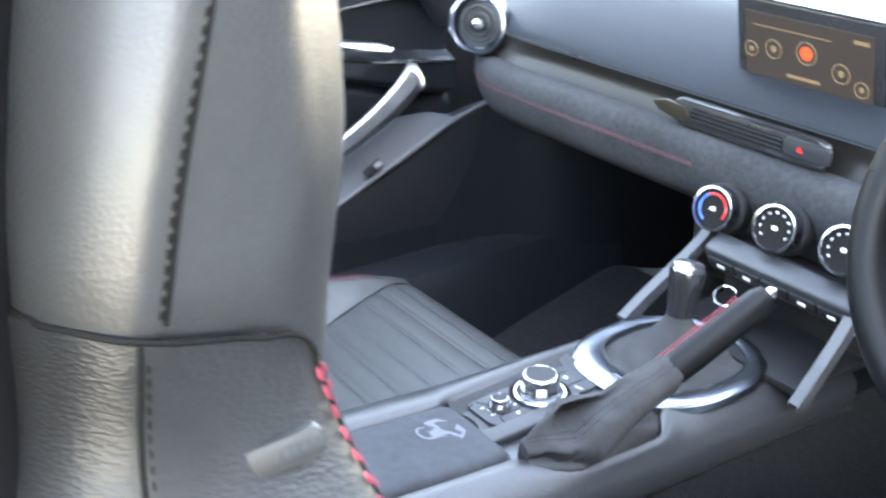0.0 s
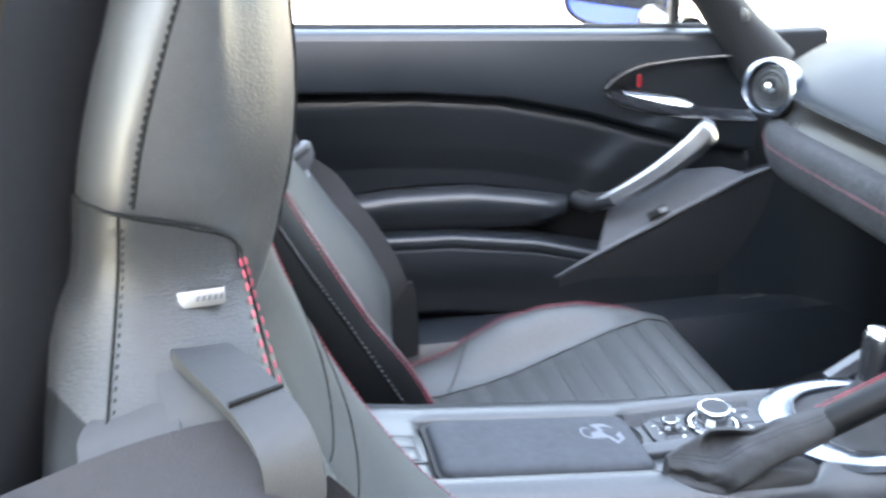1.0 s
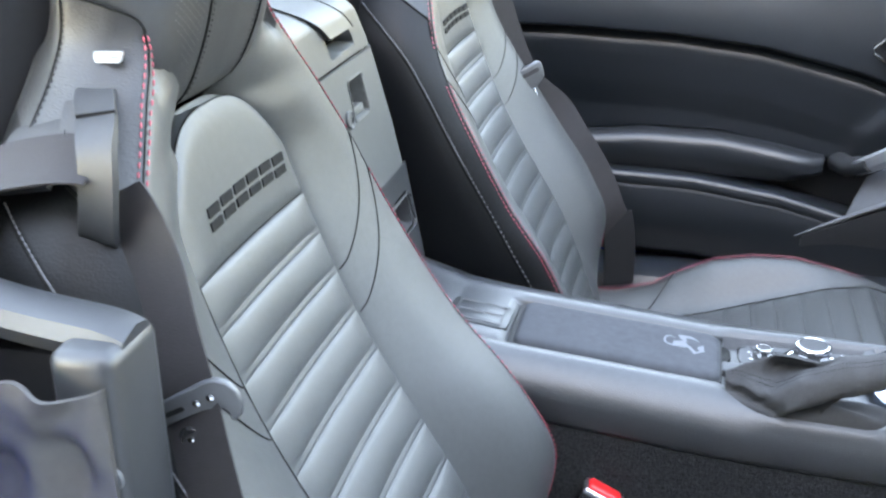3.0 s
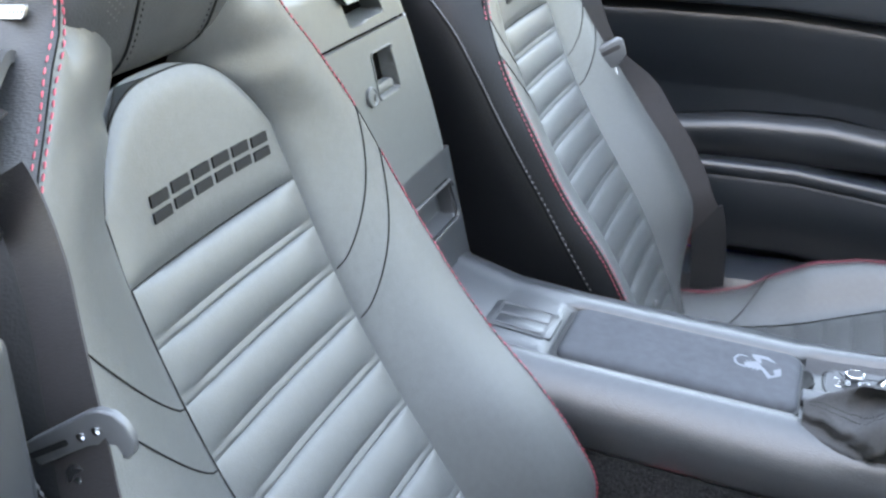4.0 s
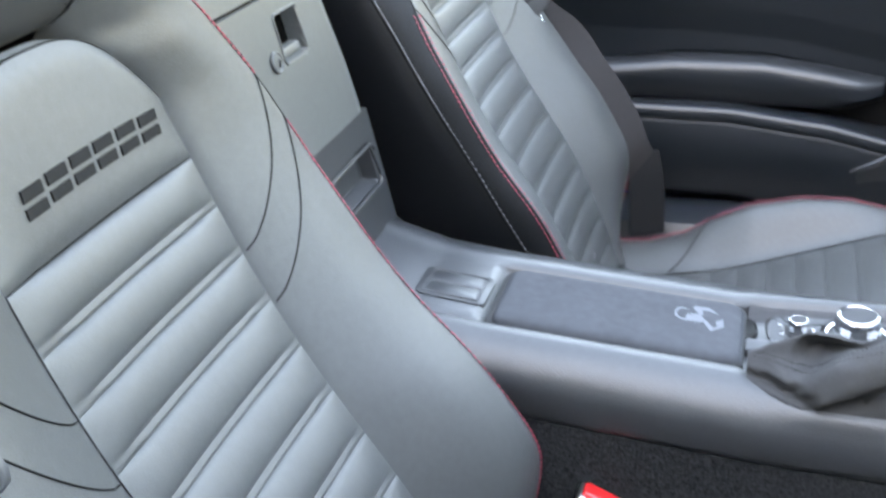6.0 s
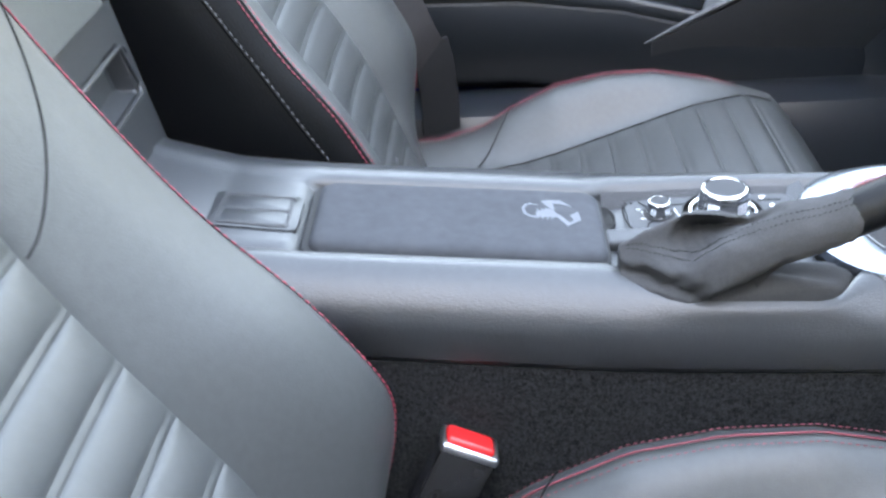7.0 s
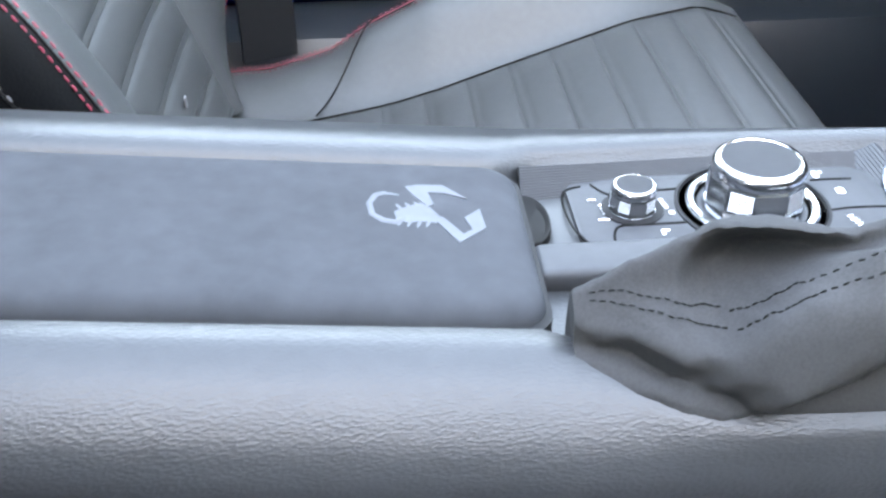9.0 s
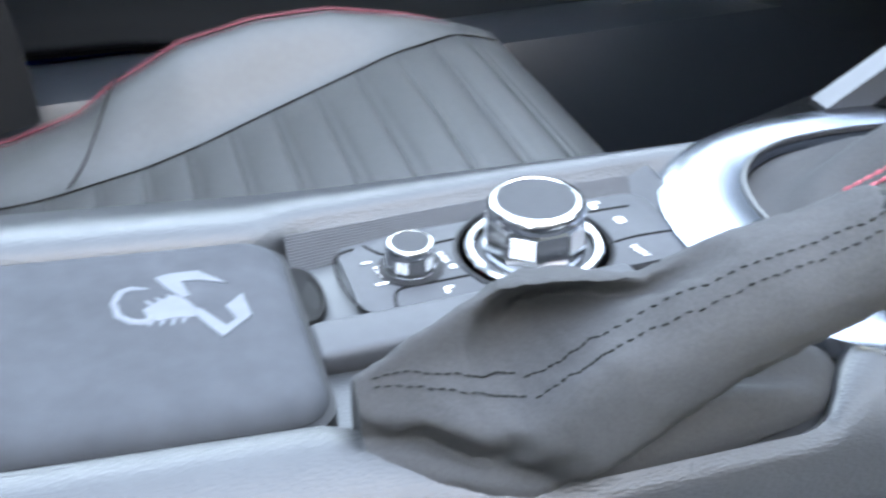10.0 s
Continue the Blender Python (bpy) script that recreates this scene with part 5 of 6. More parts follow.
# mirror outside
mir = thing("door_mirror", "folded door mirror in a blue housing", "door mirror", (0.36, 1.0, 0.72))
mm_ = look((0.345, 1.03, 0.802), (0.345 - 0.4, 1.03 - 0.92, 0.81)) @ pose(0, 0, 0, 0, 180, 0)


def mirror_ring(r, d):
    return [mm_ @ Vector((0.098 * r * math.copysign(abs(math.cos(a)) ** 0.7, math.cos(a)), 0.058 * r * math.copysign(abs(math.sin(a)) ** 0.75, math.sin(a)), d)) for a in (2 * math.pi * k / 48 for k in range(48))]


part("housing", loft([mirror_ring(r, d) for r, d in ((0.45, -0.085), (0.75, -0.075), (0.92, -0.05), (1.0, -0.02), (1.04, 0.0), (0.99, 0.003))]), BLUE, mir, "glossy blue mirror housing")
part("mirror_glass", loft([mirror_ring(0.93, 0.0035), mirror_ring(0.92, 0.0055)]), MIRROR, mir, "mirror glass")
part("mirror_rim", tube(mirror_ring(0.98, 0.002) + [mirror_ring(0.98, 0.002)[0]], 0.0045, 8), GLOSS, mir)
part("mirror_foot", tube([(0.40, 0.99, 0.76), (0.40, 0.90, 0.755), (0.40, 0.82, 0.765)], [0.03, 0.026, 0.028], 12), GLOSS, mir)

# windscreen pillar
pil = thing("windscreen_pillar", "dark trimmed windscreen pillar beside the dashboard", "pillar", (0.45, 0.77, 0.75))
part("pillar_trim", tube([(0.50, 0.735, 0.72), (0.445, 0.74, 0.785), (0.39, 0.735, 0.845), (0.32, 0.72, 0.92), (0.22, 0.69, 1.02), (0.14, 0.66, 1.10)], [0.05, 0.038, 0.033, 0.032, 0.032, 0.032], 16), DARK, pil, "dark grey pillar trim")
part("quarter_frame", tube([(0.352, 0.79, 0.775), (0.352, 0.785, 0.83), (0.338, 0.76, 0.905)], 0.011, 8), GLOSS, pil, "black quarter window frame")
part("pillar_cap", lathe([(0.0125, 0), (0.0125, 0.004), (0.004, 0.006)], 20, look((0.432, 0.708, 0.812), (1.0, 1.3, 0.8))), PLASTIC, pil)
single("scuttle", sheet(lambda u, v: Vector((0.92 + 0.7 * v, 0.85 - 1.7 * u, 0.79 - 0.03 * v)), 8, 6, (0, 0, -0.02)), BLUE, "blue bonnet beyond the dashboard", "bonnet", kind="structure")
single("passenger_sill", loft([[Vector((x, 0.56, 0.17)), Vector((x, 0.585, 0.30)), Vector((x, 0.61, 0.335)), Vector((x, 0.65, 0.342)), Vector((x, 0.70, 0.335)), Vector((x, 0.72, 0.31)), Vector((x, 0.86, 0.28)), Vector((x, 0.86, 0.14))] for x in np.linspace(-0.45, 0.75, 9)]), DOORSKIN, "dark plastic door sill with rounded edge", "sill", kind="structure")
single("kick_panel", sheet(lambda u, v: spline([(0.34, 0.715, 0.335 + 0.15 * v), (0.45, 0.676, 0.335 + 0.22 * v), (0.55, 0.645, 0.33 + 0.25 * v), (0.63, 0.60, 0.30 + 0.28 * v), (0.75, 0.585, 0.25 + 0.35 * v), (1.0, 0.58, 0.18 + 0.4 * v)], u), 30, 6, (0, 0.02, 0)), DOORSKIN, "curved dark kick panel in the footwell", "kick panel", kind="structure")
single("sill_clip", prism([(0.0, 0.0), (0.07, 0.012), (0.055, 0.028)], lambda u, v, w: Vector((0.43 + u, 0.652 + w * 0.2, 0.335 + v * 0.4 + w)), 0.004, 0.001), STRUT, "pale plastic clip on the door sill", "clip")


# ---- behind the seats ----
bulk = thing("storage_box", "dark grey storage box between the seats with latch and lock", "storage box", (-0.40, -0.02, 0.5))


def face_x(z):
    return -0.229 - 0.19 * z


def box_right(z):
    return float(np.interp(z, [0.50, 0.63, 0.69, 0.73, 0.80, 0.83, 0.86, 0.885, 0.90], [0.088, 0.087, 0.090, 0.086, 0.070, 0.062, 0.045, 0.015, -0.03]))


def face(lat, z, d=0.0):
    curve = 0.0 if z < 0.86 else 0.06 * ((z - 0.86) / 0.04) ** 2
    return Vector((face_x(z) + d - curve, lat, z))


def inside(poly, u, v):
    """How far a point lies inside a convex outline; negative outside."""
    out = []
    for (ax, ay), (bx_, by) in zip(poly, poly[1:] + poly[:1]):
        ex, ey = bx_ - ax, by - ay
        out.append(((v - ay) * ex - (u - ax) * ey) / math.hypot(ex, ey))
    return min(out)


MOUTH = [(-0.067, 0.828), (0.003, 0.831), (-0.008, 0.851), (-0.074, 0.851)]
LATCH = [(-0.043, 0.763), (0.0, 0.763), (0.0, 0.801), (-0.043, 0.801)]
TRAY = [(-0.028, 0.612), (0.072, 0.612), (0.072, 0.652), (-0.028, 0.652)]


def lid_face(u, v):
    z = 0.821 + 0.077 * v
    yr = box_right(z)
    y = yr + (-0.24 - yr) * u
    return face(y, z, -0.012 * max(1 - u * 12, 0) ** 2 - 0.022 * ramp(inside(MOUTH, y, z), 0.0, 0.003))


part("upper_lid", sheet(lid_face, 150, 44, (-0.004, 0, 0)), BOXGREY, bulk, "smooth grey upper lid")


def door_face(u, v):
    z = 0.683 + 0.135 * v
    yr = box_right(z)
    y = yr + (-0.22 - yr) * u
    return face(y, z, -0.012 * max(1 - u * 12, 0) ** 2 + 0.001 - 0.016 * ramp(inside(LATCH, y, z), 0.0, 0.003))


part("box_door", sheet(door_face, 150, 66, (-0.004, 0, 0)), BOXGREY, bulk, "grey lockable box door")
part("lower_face", sheet(lambda u, v: face(0.092 - 0.3 * u, 0.48 + 0.20 * v, -0.003 - 0.014 * ramp(inside(TRAY, 0.092 - 0.3 * u, 0.48 + 0.20 * v), 0.0, 0.006)), 120, 80, (-0.004, 0, 0)), PLASTIC, bulk, "lower face with a shallow tray recess")


# black plate on the recess floor, painted-in shade over the grey box
h = part("latch_shade_plate", prism(round_rect(0.037, 0.030, 0.003, 4, -0.0205, 0.785), lambda u, v, w: face(u, v, -0.0135 + w), 0.001), SHADEBLACK, bulk, "black plate painting the shade in the latch recess")
part("recess_lip", tube([face(u, v, 0.0016) for u, v in round_rect(0.046, 0.041, 0.004, 4, -0.0215, 0.782)] + [face(-0.0025, 0.8025, 0.0016)], 0.0009, 6), BOXGREY, h)
part("latch_tongue", prism(round_rect(0.036, 0.008, 0.002, 4, -0.0215, 0.7685), lambda u, v, w: face(u, v, -0.010 + w), 0.008, 0.0015), BOXGREY, h)
part("lock", lathe([(0.009, 0.0), (0.009, 0.002), (0.0078, 0.0028), (0.0068, 0.0018), (0.001, 0.0018)], 28, look(face(-0.061, 0.769, 0.0015), face(-0.061, 0.769, 0.0015) + Vector((-1, 0, -0.19))) @ Matrix.Identity(4)), BOXGREY, bulk, "round key lock")
part("keyway", box(0, 0, 0, 0.001, 0.0014, 0.006, 0, 1, Matrix.Translation(face(-0.061, 0.769, 0.0052))), EMBOSS, bulk)
# black plate at the back of the opening paints in its deep shade
part("mouth_shade_plate", prism([(-0.066, 0.832), (-0.002, 0.8345), (-0.010, 0.848), (-0.071, 0.848)], lambda u, v, w: face(u, v, -0.0195 + w), 0.001), SHADEBLACK, bulk, "black plate painting the shade in the handle opening")
def flap(u, v):
    z = 0.8495 + 0.0445 * v
    return face(-0.074 - 0.064 * v ** 1.25 + (0.066 + 0.006 * v) * u, z, 0.0026 + 0.003 * (1 - v) ** 3)


part("handle_flap", sheet(flap, 10, 20, (-0.005, 0, 0)), BOXGREY, bulk, "hinged handle flap")
part("flap_groove", tube([flap(0.0, k / 20) + Vector((0, -0.0012, 0.0)) for k in range(21)] + [flap(j / 6, 1.0) + Vector((0, 0, 0.001)) for j in range(1, 7)] + [flap(1.0, 1 - k / 20) + Vector((0, 0.0012, 0)) for k in range(21)], 0.0009, 6), BLACKTHREAD, bulk)
part("tray_lip", tube([face(u, v, 0.001) for u, v in round_rect(0.105, 0.04, 0.008, 5, 0.022, 0.632)] + [face(0.0745 - 0.008, 0.652, 0.001)], 0.0016, 6), PLASTIC, bulk)
part("box_rim", tube([face(box_right(z) + 0.001, z, -0.011) for z in (0.60 + 0.27 * k / 24 for k in range(25))], 0.0016, 6), COVER, bulk, "pale edge of the box")
part("box_side", sheet(lambda u, v: Vector((face_x(0.48 + 0.40 * v) - 0.16 * u - 0.014, box_right(0.48 + 0.40 * v) + 0.002, 0.48 + 0.40 * v)), 8, 20, (0, -0.01, 0)), PLASTIC, bulk)
single("rear_bulkhead", box(-0.56, 0, 0.52, 0.05, 1.5, 0.66, 0.02), CARPET, "dark carpeted bulkhead behind the seats", "bulkhead", kind="structure")
single("rear_shelf", loft([[Vector((-0.44, y, 0.895)), Vector((-0.455, y, 0.905)), Vector((-0.60, y, 0.90)), Vector((-0.60, y, 0.84)), Vector((-0.45, y, 0.85))] for y in (-0.15, -0.05, 0.0, 0.05, 0.15)]), BOXGREY, "dark plastic shelf behind the seats", "shelf", kind="structure")
grille = thing("deflector_grille", "dark slatted grille between the roll hoops", "grille", (-0.47, 0, 0.9))
for k in range(7):
    part("slat", box(-0.50, 0, 0.915 + 0.012 * k, 0.02, 0.5, 0.006, 0.001, 1), PLASTIC, grille)

# roll hoops
for sgn in (-1, 1):
    hoop = thing("roll_hoop", "roll hoop with shiny bronze-grey trim and dark inner face", "roll hoop", (-0.5, sgn * 0.35, 0.6), "roll hoops")
    legs = [(-0.525, 0.462, 0.80), (-0.517, 0.452, 0.87), (-0.49, 0.418, 0.98), (-0.468, 0.388, 1.06), (-0.458, 0.35, 1.115), (-0.455, 0.30, 1.135), (-0.458, 0.25, 1.115), (-0.468, 0.215, 1.06), (-0.50, 0.19, 0.95), (-0.525, 0.18, 0.82)]
    outer, inner = [], []
    for k in range(49):
        f = k / 48
        c = spline(legs, f)
        d = (spline(legs, min(f + 0.01, 1)) - spline(legs, max(f - 0.01, 0))).normalized()
        fwd = Vector((0.72, 0.69 if f < 0.5 else -0.69, 0))
        a = (fwd - d * fwd.dot(d)).normalized()
        b = d.cross(a)
        sc = 1.0 - 0.35 * math.sin(math.pi * f)
        out = Vector((c.x, c.y - 0.316, c.z - 0.93))
        sgb = 1 if b.dot(Vector((0, out.y, out.z))) > 0 else -1
        b = b * sgb

        def place(p):
            return Vector((p.x, sgn * p.y, p.z))
        w = 0.033 * sc
        outer.append([place(c + a * w * u_ + b * v_) for u_, v_ in ((-1, 0.0), (-0.95, 0.012), (-0.6, 0.019), (0.0, 0.022), (0.6, 0.019), (0.95, 0.012), (1, 0.0))])
        inner.append([place(c + a * w * u_ * 1.02 + b * v_) for u_, v_ in ((-1, 0.001), (1, 0.001), (1.15, -0.02), (1.05, -0.05), (-0.9, -0.05))])
    part("hoop_trim", loft(outer, closed=True), HOOP, hoop, "shiny bronze-grey hoop trim", angle=75)
    part("hoop_core", loft(inner, closed=True), DARK, hoop, "dark plastic inner face")

# folded soft top
roof = thing("soft_top", "folded dark grey fabric soft top behind the seats", "soft top", (-0.9, 0.1, 0.84))
part("roof_cloth", sheet(lambda u, v: Vector((-0.566 - 0.745 * v, 0.86 - 1.46 * u, 0.872 - 0.02 * max(1 - v * 30, 0) ** 2 + 0.012 * math.sin(math.pi * v) + 0.01 * math.sin(math.pi * u) + 0.0025 * noise.noise(Vector((u * 9, v * 7, 0))))), 40, 60, (0, 0, -0.03)), CLOTH, roof)
part("edge_binding", tube([(-0.564, 0.86 - 1.46 * k / 20, 0.852) for k in range(21)], 0.006, 8), RUBBER, roof, "black rubber edge binding")
single("rear_tub", box(-0.95, 0, 0.5, 0.74, 1.6, 0.66), DARK, "dark well under the folded roof", "body", kind="structure")
single("rear_deck", sheet(lambda u, v: Vector((-1.3 - 0.6 * v, 0.86 - 1.72 * u, 0.86 - 0.06 * v)), 10, 6, (0, 0, -0.02)), BLUE, "glossy blue rear deck", "boot lid", kind="structure")
single("rear_wing", sheet(lambda u, v: Vector((-0.45 - 1.4 * u, 0.86 + 0.02 * math.sin(math.pi * v), 0.85 - 0.6 * v)), 12, 8, (0, -0.02, 0)), BLUE, "glossy blue rear wing panel", "body panel", kind="structure")

# ---- driver's door opening ----
post = thing("door_post_trim", "dark grey plastic trim at the door opening", "trim", (-0.40, -0.6, 0.4))
# tower cover at the hoop's foot
rings = []
RIGHT = [(-0.505, -0.440, 0.866), (-0.487, -0.49, 0.866), (-0.462, -0.545, 0.863), (-0.440, -0.585, 0.858), (-0.415, -0.616, 0.848)]
LEFT = [(-0.578, -0.440, 0.866), (-0.563, -0.50, 0.866), (-0.53, -0.55, 0.863), (-0.485, -0.590, 0.858), (-0.425, -0.628, 0.848)]
for k in range(25):
    r_, l_ = spline(RIGHT, k / 24), spline(LEFT, k / 24)
    d = (r_ - l_) * 0.12
    rings.append([l_ - Vector((0, 0, 0.16)), l_ - Vector((0, 0, 0.02)), l_ + d * 0.3 - Vector((0, 0, 0.006)), l_ + d, l_ + d * 4, r_ - d * 1.5, r_ - d * 0.4 - Vector((0, 0, 0.004)), r_ - Vector((0, 0, 0.016)), r_ - Vector((0, 0, 0.16))])
part("tower_cover", loft(rings), COVER, post, "smooth light grey tower cover", angle=60)
part("post", box(-0.328, -0.592, 0.56, 0.036, 0.05, 0.5, 0.008, 3), PLASTIC, post, "grey upright post trim")
lip = [(-0.312, -0.582, 0.804), (-0.33, -0.580, 0.808), (-0.38, -0.576, 0.812), (-0.43, -0.574, 0.822), (-0.465, -0.572, 0.832)]
rings = []
for k in range(25):
    c = spline(lip, k / 24)
    rings.append([c + Vector(d) for d in ((0, -0.022, -0.002), (0, -0.018, 0.006), (0, -0.004, 0.010), (0, 0.007, 0.007), (0, 0.011, -0.002), (0, 0.010, -0.022), (0, 0.004, -0.024), (0, -0.004, -0.010), (0, -0.020, -0.010))])
part("lip", loft(rings), PLASTIC, post, "rounded grey upper lip")
part("post_bolt", lathe([(0.007, 0), (0.007, 0.003), (0.002, 0.005)], 20, pose(-0.318, -0.6165, 0.742, 90)), GREYPANEL, post)
part("recess_back", box(-0.42, -0.575, 0.62, 0.16, 0.02, 0.34, 0.004), DARK, post)


def crumple(u, v):
    x = -0.313 - 0.085 * u
    z = 0.798 - 0.006 * math.sin(9 * u) - 0.30 * v
    n1 = noise.noise(Vector((x * 22, z * 18, 1.0))) * 0.018 + noise.noise(Vector((x * 55, z * 40, 4.0))) * 0.007
    return Vector((x + 0.3 * n1 * min(u * 5, 1), -0.622 + n1 * min(u * 5, 1) - 0.014 * math.sin(math.pi * u), z + 0.4 * n1))


single("rubber_boot", sheet(crumple, 44, 50, (0, 0.003, 0)), RUBBER, "crumpled black rubber sheet in the door opening", "rubber sheet", angle=60)
single("rear_quarter", loft([[Vector((x, -0.630, 0.765)), Vector((x, -0.65, 0.798)), Vector((x, -0.78, 0.785)), Vector((x, -0.86, 0.68)), Vector((x, -0.86, 0.3)), Vector((x, -0.62, 0.3))] for x in (-1.3, -0.9, -0.6, -0.45, -0.396)]), BLUE, "glossy blue rear quarter panel", "body panel", kind="structure")
single("driver_sill", loft([[Vector((x, -0.56, 0.15)), Vector((x, -0.59, 0.31)), Vector((x, -0.64, 0.335)), Vector((x, -0.80, 0.33)), Vector((x, -0.86, 0.28)), Vector((x, -0.86, 0.14))] for x in (-0.45, 0.0, 0.4, 0.8)]), DOORSKIN, "dark plastic driver's door sill", "sill", kind="structure")

single("body_flange", tube([(-0.47, -0.622, 0.792), (-0.43, -0.621, 0.799), (-0.405, -0.619, 0.801), (-0.398, -0.612, 0.797)], [0.010, 0.010, 0.009, 0.005], 12), PLASTIC, "grey plastic flange at the body edge", "trim", kind="structure")

# driver's belt, its guide and tongue
belt = thing("seat_belt", "dark grey seat belt through a leather guide loop", "seat belt", (-0.34, -0.5, 0.4))
part("rear_webbing", ribbon([(-0.54, -0.516, 0.83), (-0.50, -0.514, 0.841), (-0.465, -0.512, 0.852), (-0.43, -0.510, 0.863), (-0.40, -0.508, 0.869), (-0.380, -0.506, 0.870), (-0.370, -0.505, 0.868)], 0.047, 0.0014, lambda u: (0.22, -0.95, -0.4 + 0.1 * u), 44), BELT, belt, "wide belt webbing from the tower")
part("front_webbing", ribbon([(-0.360, -0.499, 0.852), (-0.348, -0.509, 0.827), (-0.334, -0.523, 0.782), (-0.319, -0.537, 0.742), (-0.306, -0.549, 0.70), (-0.291, -0.561, 0.65), (-0.266, -0.576, 0.55), (-0.247, -0.586, 0.40)], 0.047, 0.0014, lambda u: (0.88, -0.1 + 0.15 * u, 0.40), 40, taper=lambda u: min(0.45 + 2.6 * u, 1.0)), BELT, belt, "belt webbing hanging to the sill")
loopp = [(-0.400, -0.438, 0.879), (-0.3995, -0.449, 0.8905), (-0.394, -0.464, 0.8945), (-0.378, -0.491, 0.890), (-0.367, -0.512, 0.881), (-0.3645, -0.519, 0.864), (-0.368, -0.518, 0.842), (-0.374, -0.511, 0.8245), (-0.385, -0.49, 0.815), (-0.392, -0.47, 0.82)]
part("guide_loop", ribbon(loopp, 0.0225, 0.006, lambda u: (0.95, -0.1, 0.02), 48), LOOP, belt, "black leather guide loop")
part("loop_back", ribbon([(-0.4025, -0.4600, 0.8905), (-0.400, -0.470, 0.884), (-0.396, -0.482, 0.8735), (-0.391, -0.493, 0.860), (-0.389, -0.498, 0.848)], 0.026, 0.004, lambda u: (0.95, -0.1, 0.02), 16), LOOP, belt, "rear strap of the leather loop")


def pocket(u, v):
    """The leather flap that the webbing lies on: u along the seat, v down its slope."""
    r = 0.006 * max(0.25 - v, 0.0) ** 2 * 16
    return Vector((-0.4475 + r + (0.040 - r) * u + 0.004 * v, -0.4690 - 0.002 * u - 0.040 * v, 0.8755 + 0.0075 * u - 0.030 * v + 0.002 * math.sin(math.pi * v)))


part("belt_pocket", sheet(pocket, 12, 16, (0.001, 0.003, -0.003)), LOOP, belt, "grey leather flap under the webbing")
part("guide_seam", ribbon([(-0.3765, -0.4935, 0.8925), (-0.376, -0.495, 0.8922)], 0.0222, 0.003, lambda u: (0.95, -0.1, 0.02), 2), EMBOSS, belt)
tongue = thing("belt_tongue", "dark metal belt tongue with black stop button", "belt tongue", (-0.314, -0.54, 0.739))
tp = [(-0.036, -0.007), (-0.0365, 0.004), (-0.034, 0.0058), (0.018, 0.0095), (0.025, 0.0085), (0.031, 0.004), (0.0335, -0.003), (0.033, -0.011), (0.029, -0.017), (0.024, -0.019), (0.0215, -0.017), (0.025, -0.0125), (0.0245, -0.009), (0.02, -0.0065), (0.010, -0.0055)]
tm = pose(-0.316, -0.5385, 0.739, 0, -27, 6)
part("tongue_plate", prism(tp, lambda u, v, w: tm @ Vector((u, -w, v)), 0.0045, 0.0014, 3), COVER, tongue, "dark satin metal plate")
part("tongue_slot", prism(round_rect(0.026, 0.003, 0.0013, 4, -0.013, 0.0), lambda u, v, w: tm @ Vector((u, -0.0046 - w, v)), 0.0005), EMBOSS, tongue)
for u_ in (-0.032, 0.009, 0.0185):
    part("rivet", lathe([(0.0024, 0), (0.0022, 0.0012), (0.0008, 0.0018)], 16, tm @ Matrix.Translation((u_, -0.0044, 0.0)) @ pose(0, 0, 0, 90)), CHROME, tongue)
bt = tm @ Matrix.Translation((-0.006, -0.002, -0.0195)) @ pose(0, 0, 0, 90)
stop = part("stop_button", lathe([(0.0085, 0), (0.0085, 0.002), (0.0068, 0.0036), (0.004, 0.0036), (0.003, 0.003)], 28, bt), GLOSS, tongue, "round black stop button")
part("stop_pin", lathe([(0.0028, 0.002), (0.0026, 0.0042), (0.0008, 0.005)], 16, bt), CHROME, stop)

# passenger's belt, lying on the outer bolster, and its tongue
pb = thing("seat_belt", "black seat belt lying over the passenger seat's outer bolster", "seat belt", (-0.28, 0.56, 0.4))
on_bolster = [far_wing(z, 1, 0.385) + Vector((0.006, 0.002, 0.004)) for z in (0.62, 0.58, 0.54, 0.50, 0.465)]
part("webbing", ribbon([(-0.404, 0.474, 0.99), (-0.373, 0.492, 0.90), (-0.340, 0.510, 0.80), (-0.298, 0.528, 0.68)] + on_bolster + [(-0.146, 0.572, 0.425), (-0.143, 0.576, 0.38), (-0.143, 0.578, 0.335)], 0.046, 0.0014, lambda u: (0.62 + 0.24 * u, 0.62 - 0.24 * u, 0.34 - 0.3 * max(u - 0.7, 0)), 60), BELT, pb)
# dark cover added over the webbing to paint in the deep shade by the sill
part("sleeve", ribbon([(-0.152, 0.569, 0.455), (-0.146, 0.5705, 0.425), (-0.143, 0.5745, 0.38), (-0.143, 0.5765, 0.333)], 0.050, 0.005, lambda u: (0.95, 0.35, 0.1), 16), DARK, pb, "dark cover added over the lower belt for its deep shade")
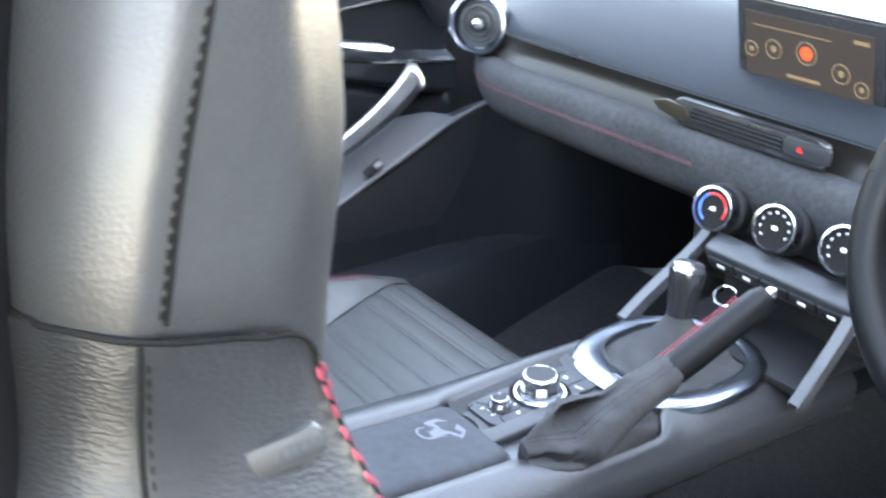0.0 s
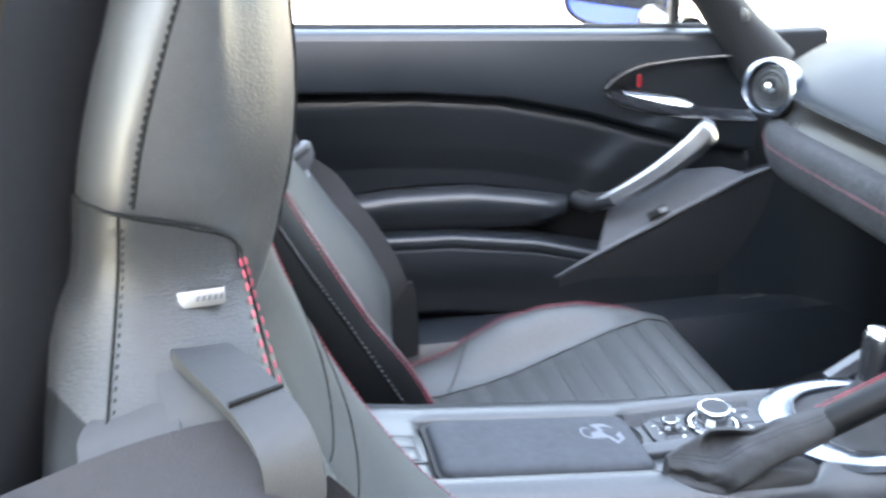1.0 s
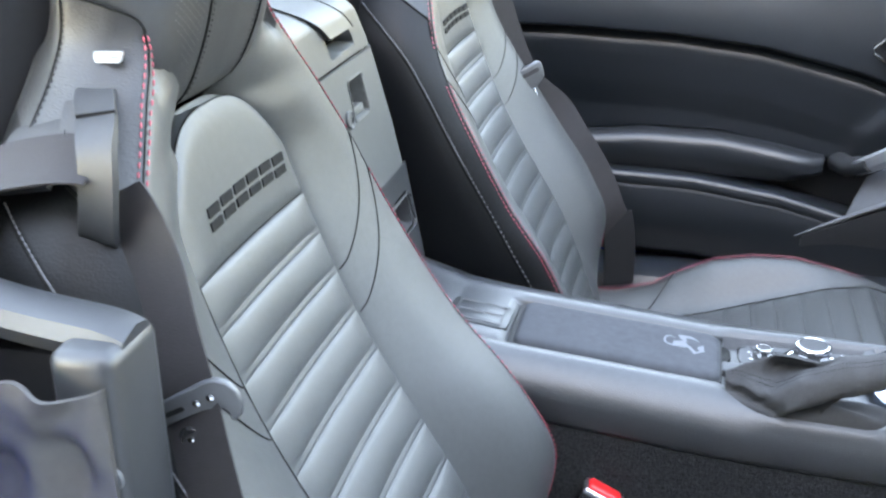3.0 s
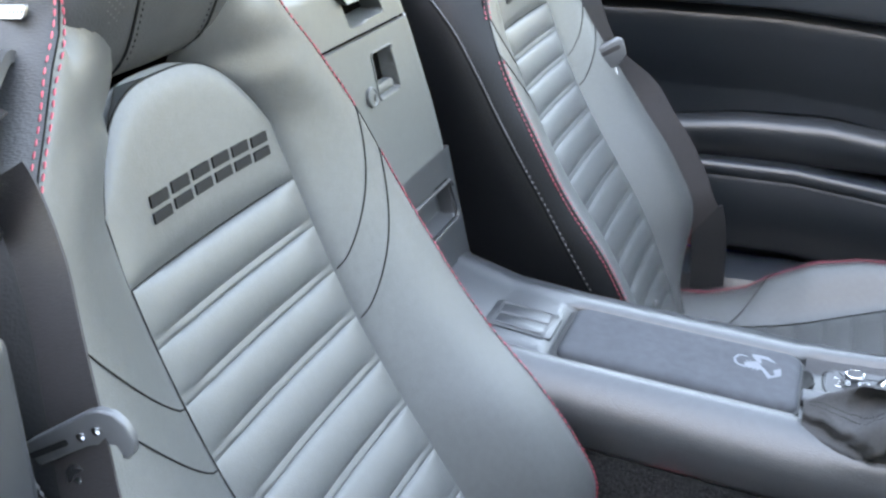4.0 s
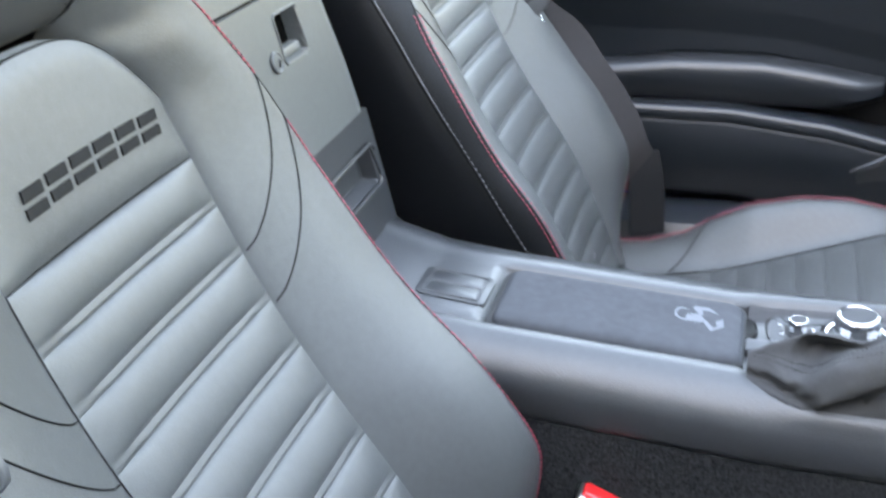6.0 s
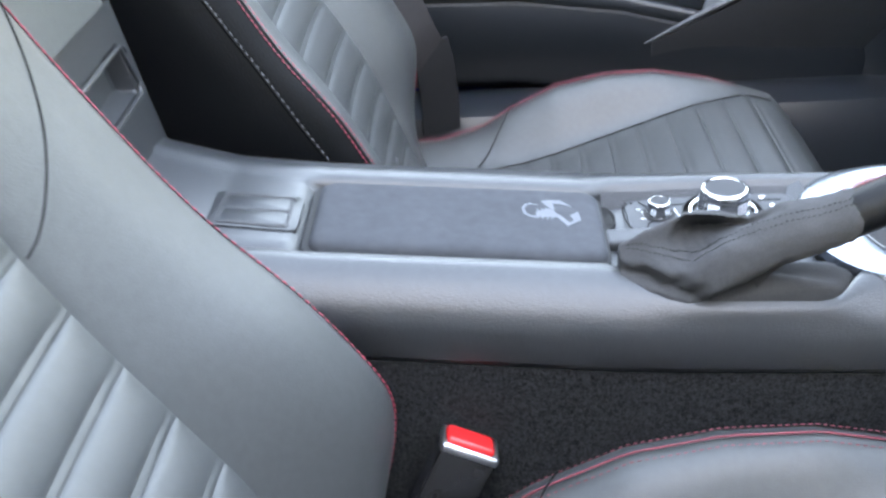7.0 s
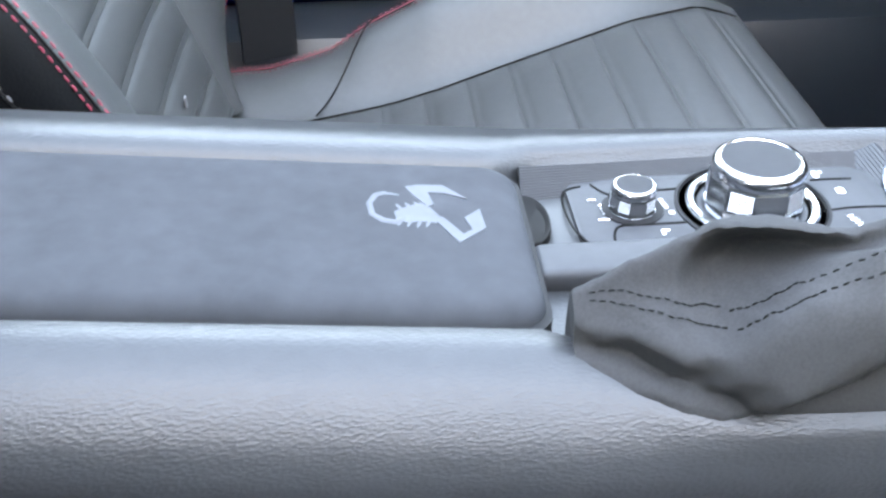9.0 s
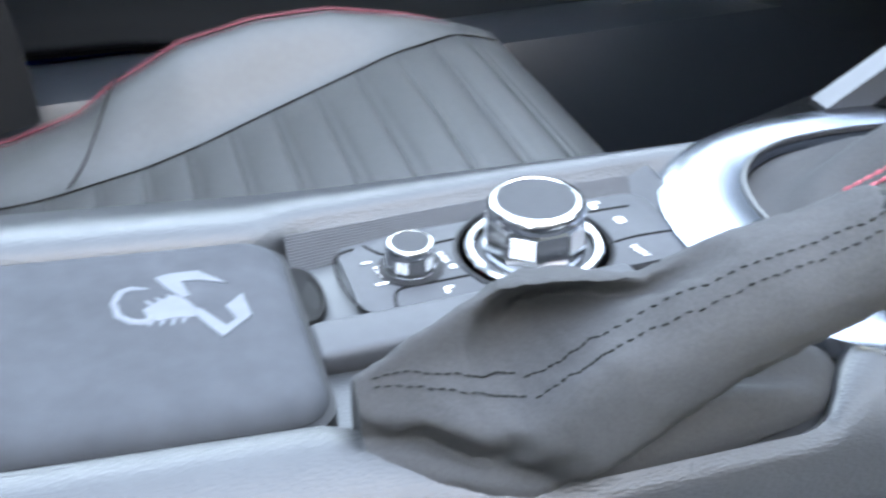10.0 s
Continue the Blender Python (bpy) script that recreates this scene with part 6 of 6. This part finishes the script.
ptn = thing("belt_tongue", "grey plastic belt tongue with a bright metal blade", "belt tongue", (-0.279, 0.54, 0.673))
bd = Vector((0.045, 0.02, -0.129)).normalized()
ba = Vector((0.70, 0.54, 0.34))
ba = (ba - bd * ba.dot(bd)).normalized()
bn = bd.cross(ba)
tmx = Matrix(((ba.x, bd.x, bn.x, -0.294), (ba.y, bd.y, bn.y, 0.519), (ba.z, bd.z, bn.z, 0.676), (0, 0, 0, 1)))
part("tongue_body", prism([(-0.031, -0.013), (-0.027, -0.017), (0.027, -0.017), (0.031, -0.013), (0.030, 0.006), (0.022, 0.013), (0.012, 0.018), (-0.012, 0.018), (-0.022, 0.013), (-0.030, 0.006)], lambda u, v, w: tmx @ Vector((u, v, w - 0.003)), 0.009, 0.003, 3), STRUT, ptn, "grey plastic tongue body")
part("tongue_opening", prism(round_rect(0.046, 0.006, 0.002, 4, 0.0, -0.006), lambda u, v, w: tmx @ Vector((u, v, 0.0061 + w)), 0.0004), BELT, ptn)
part("tongue_blade", prism([(-0.0095, 0.016), (0.0095, 0.016), (0.0095, 0.044), (0.0065, 0.048), (-0.0065, 0.048), (-0.0095, 0.044)], lambda u, v, w: tmx @ Vector((u, v, w)), 0.003, 0.0008), CHROME, ptn, "bright metal tongue blade")
part("blade_slot", prism(round_rect(0.009, 0.010, 0.002, 4, 0.0, 0.036), lambda u, v, w: tmx @ Vector((u, v, 0.0031 + w)), 0.0004), EMBOSS, ptn)
single("seat_tag", box(-0.182, 0.350, 0.406, 0.002, 0.005, 0.008, 0.0008), GREYTHREAD, "small white fabric tag in the seat's crease", "tag")

# ---- outside ----
planter = thing("planter", "large pale round planter on the driveway", "planter", (1.62, 6.75, 0))
part("pot", lathe([(0.30, 0.0), (0.42, 0.25), (0.46, 0.5), (0.48, 0.55), (0.44, 0.56), (0.40, 0.5)], 32, Matrix.Translation((1.62, 6.75, 0))), POT, planter)
# added above the view, so the seats don't reflect the bright horizon
single("far_shade_wall", box(0, 15, 2.6, 70, 0.3, 5.2, 0.02), BLOCKERGREEN, "tall dark green wall added out of view to cut the horizon glow", "wall", kind="structure")
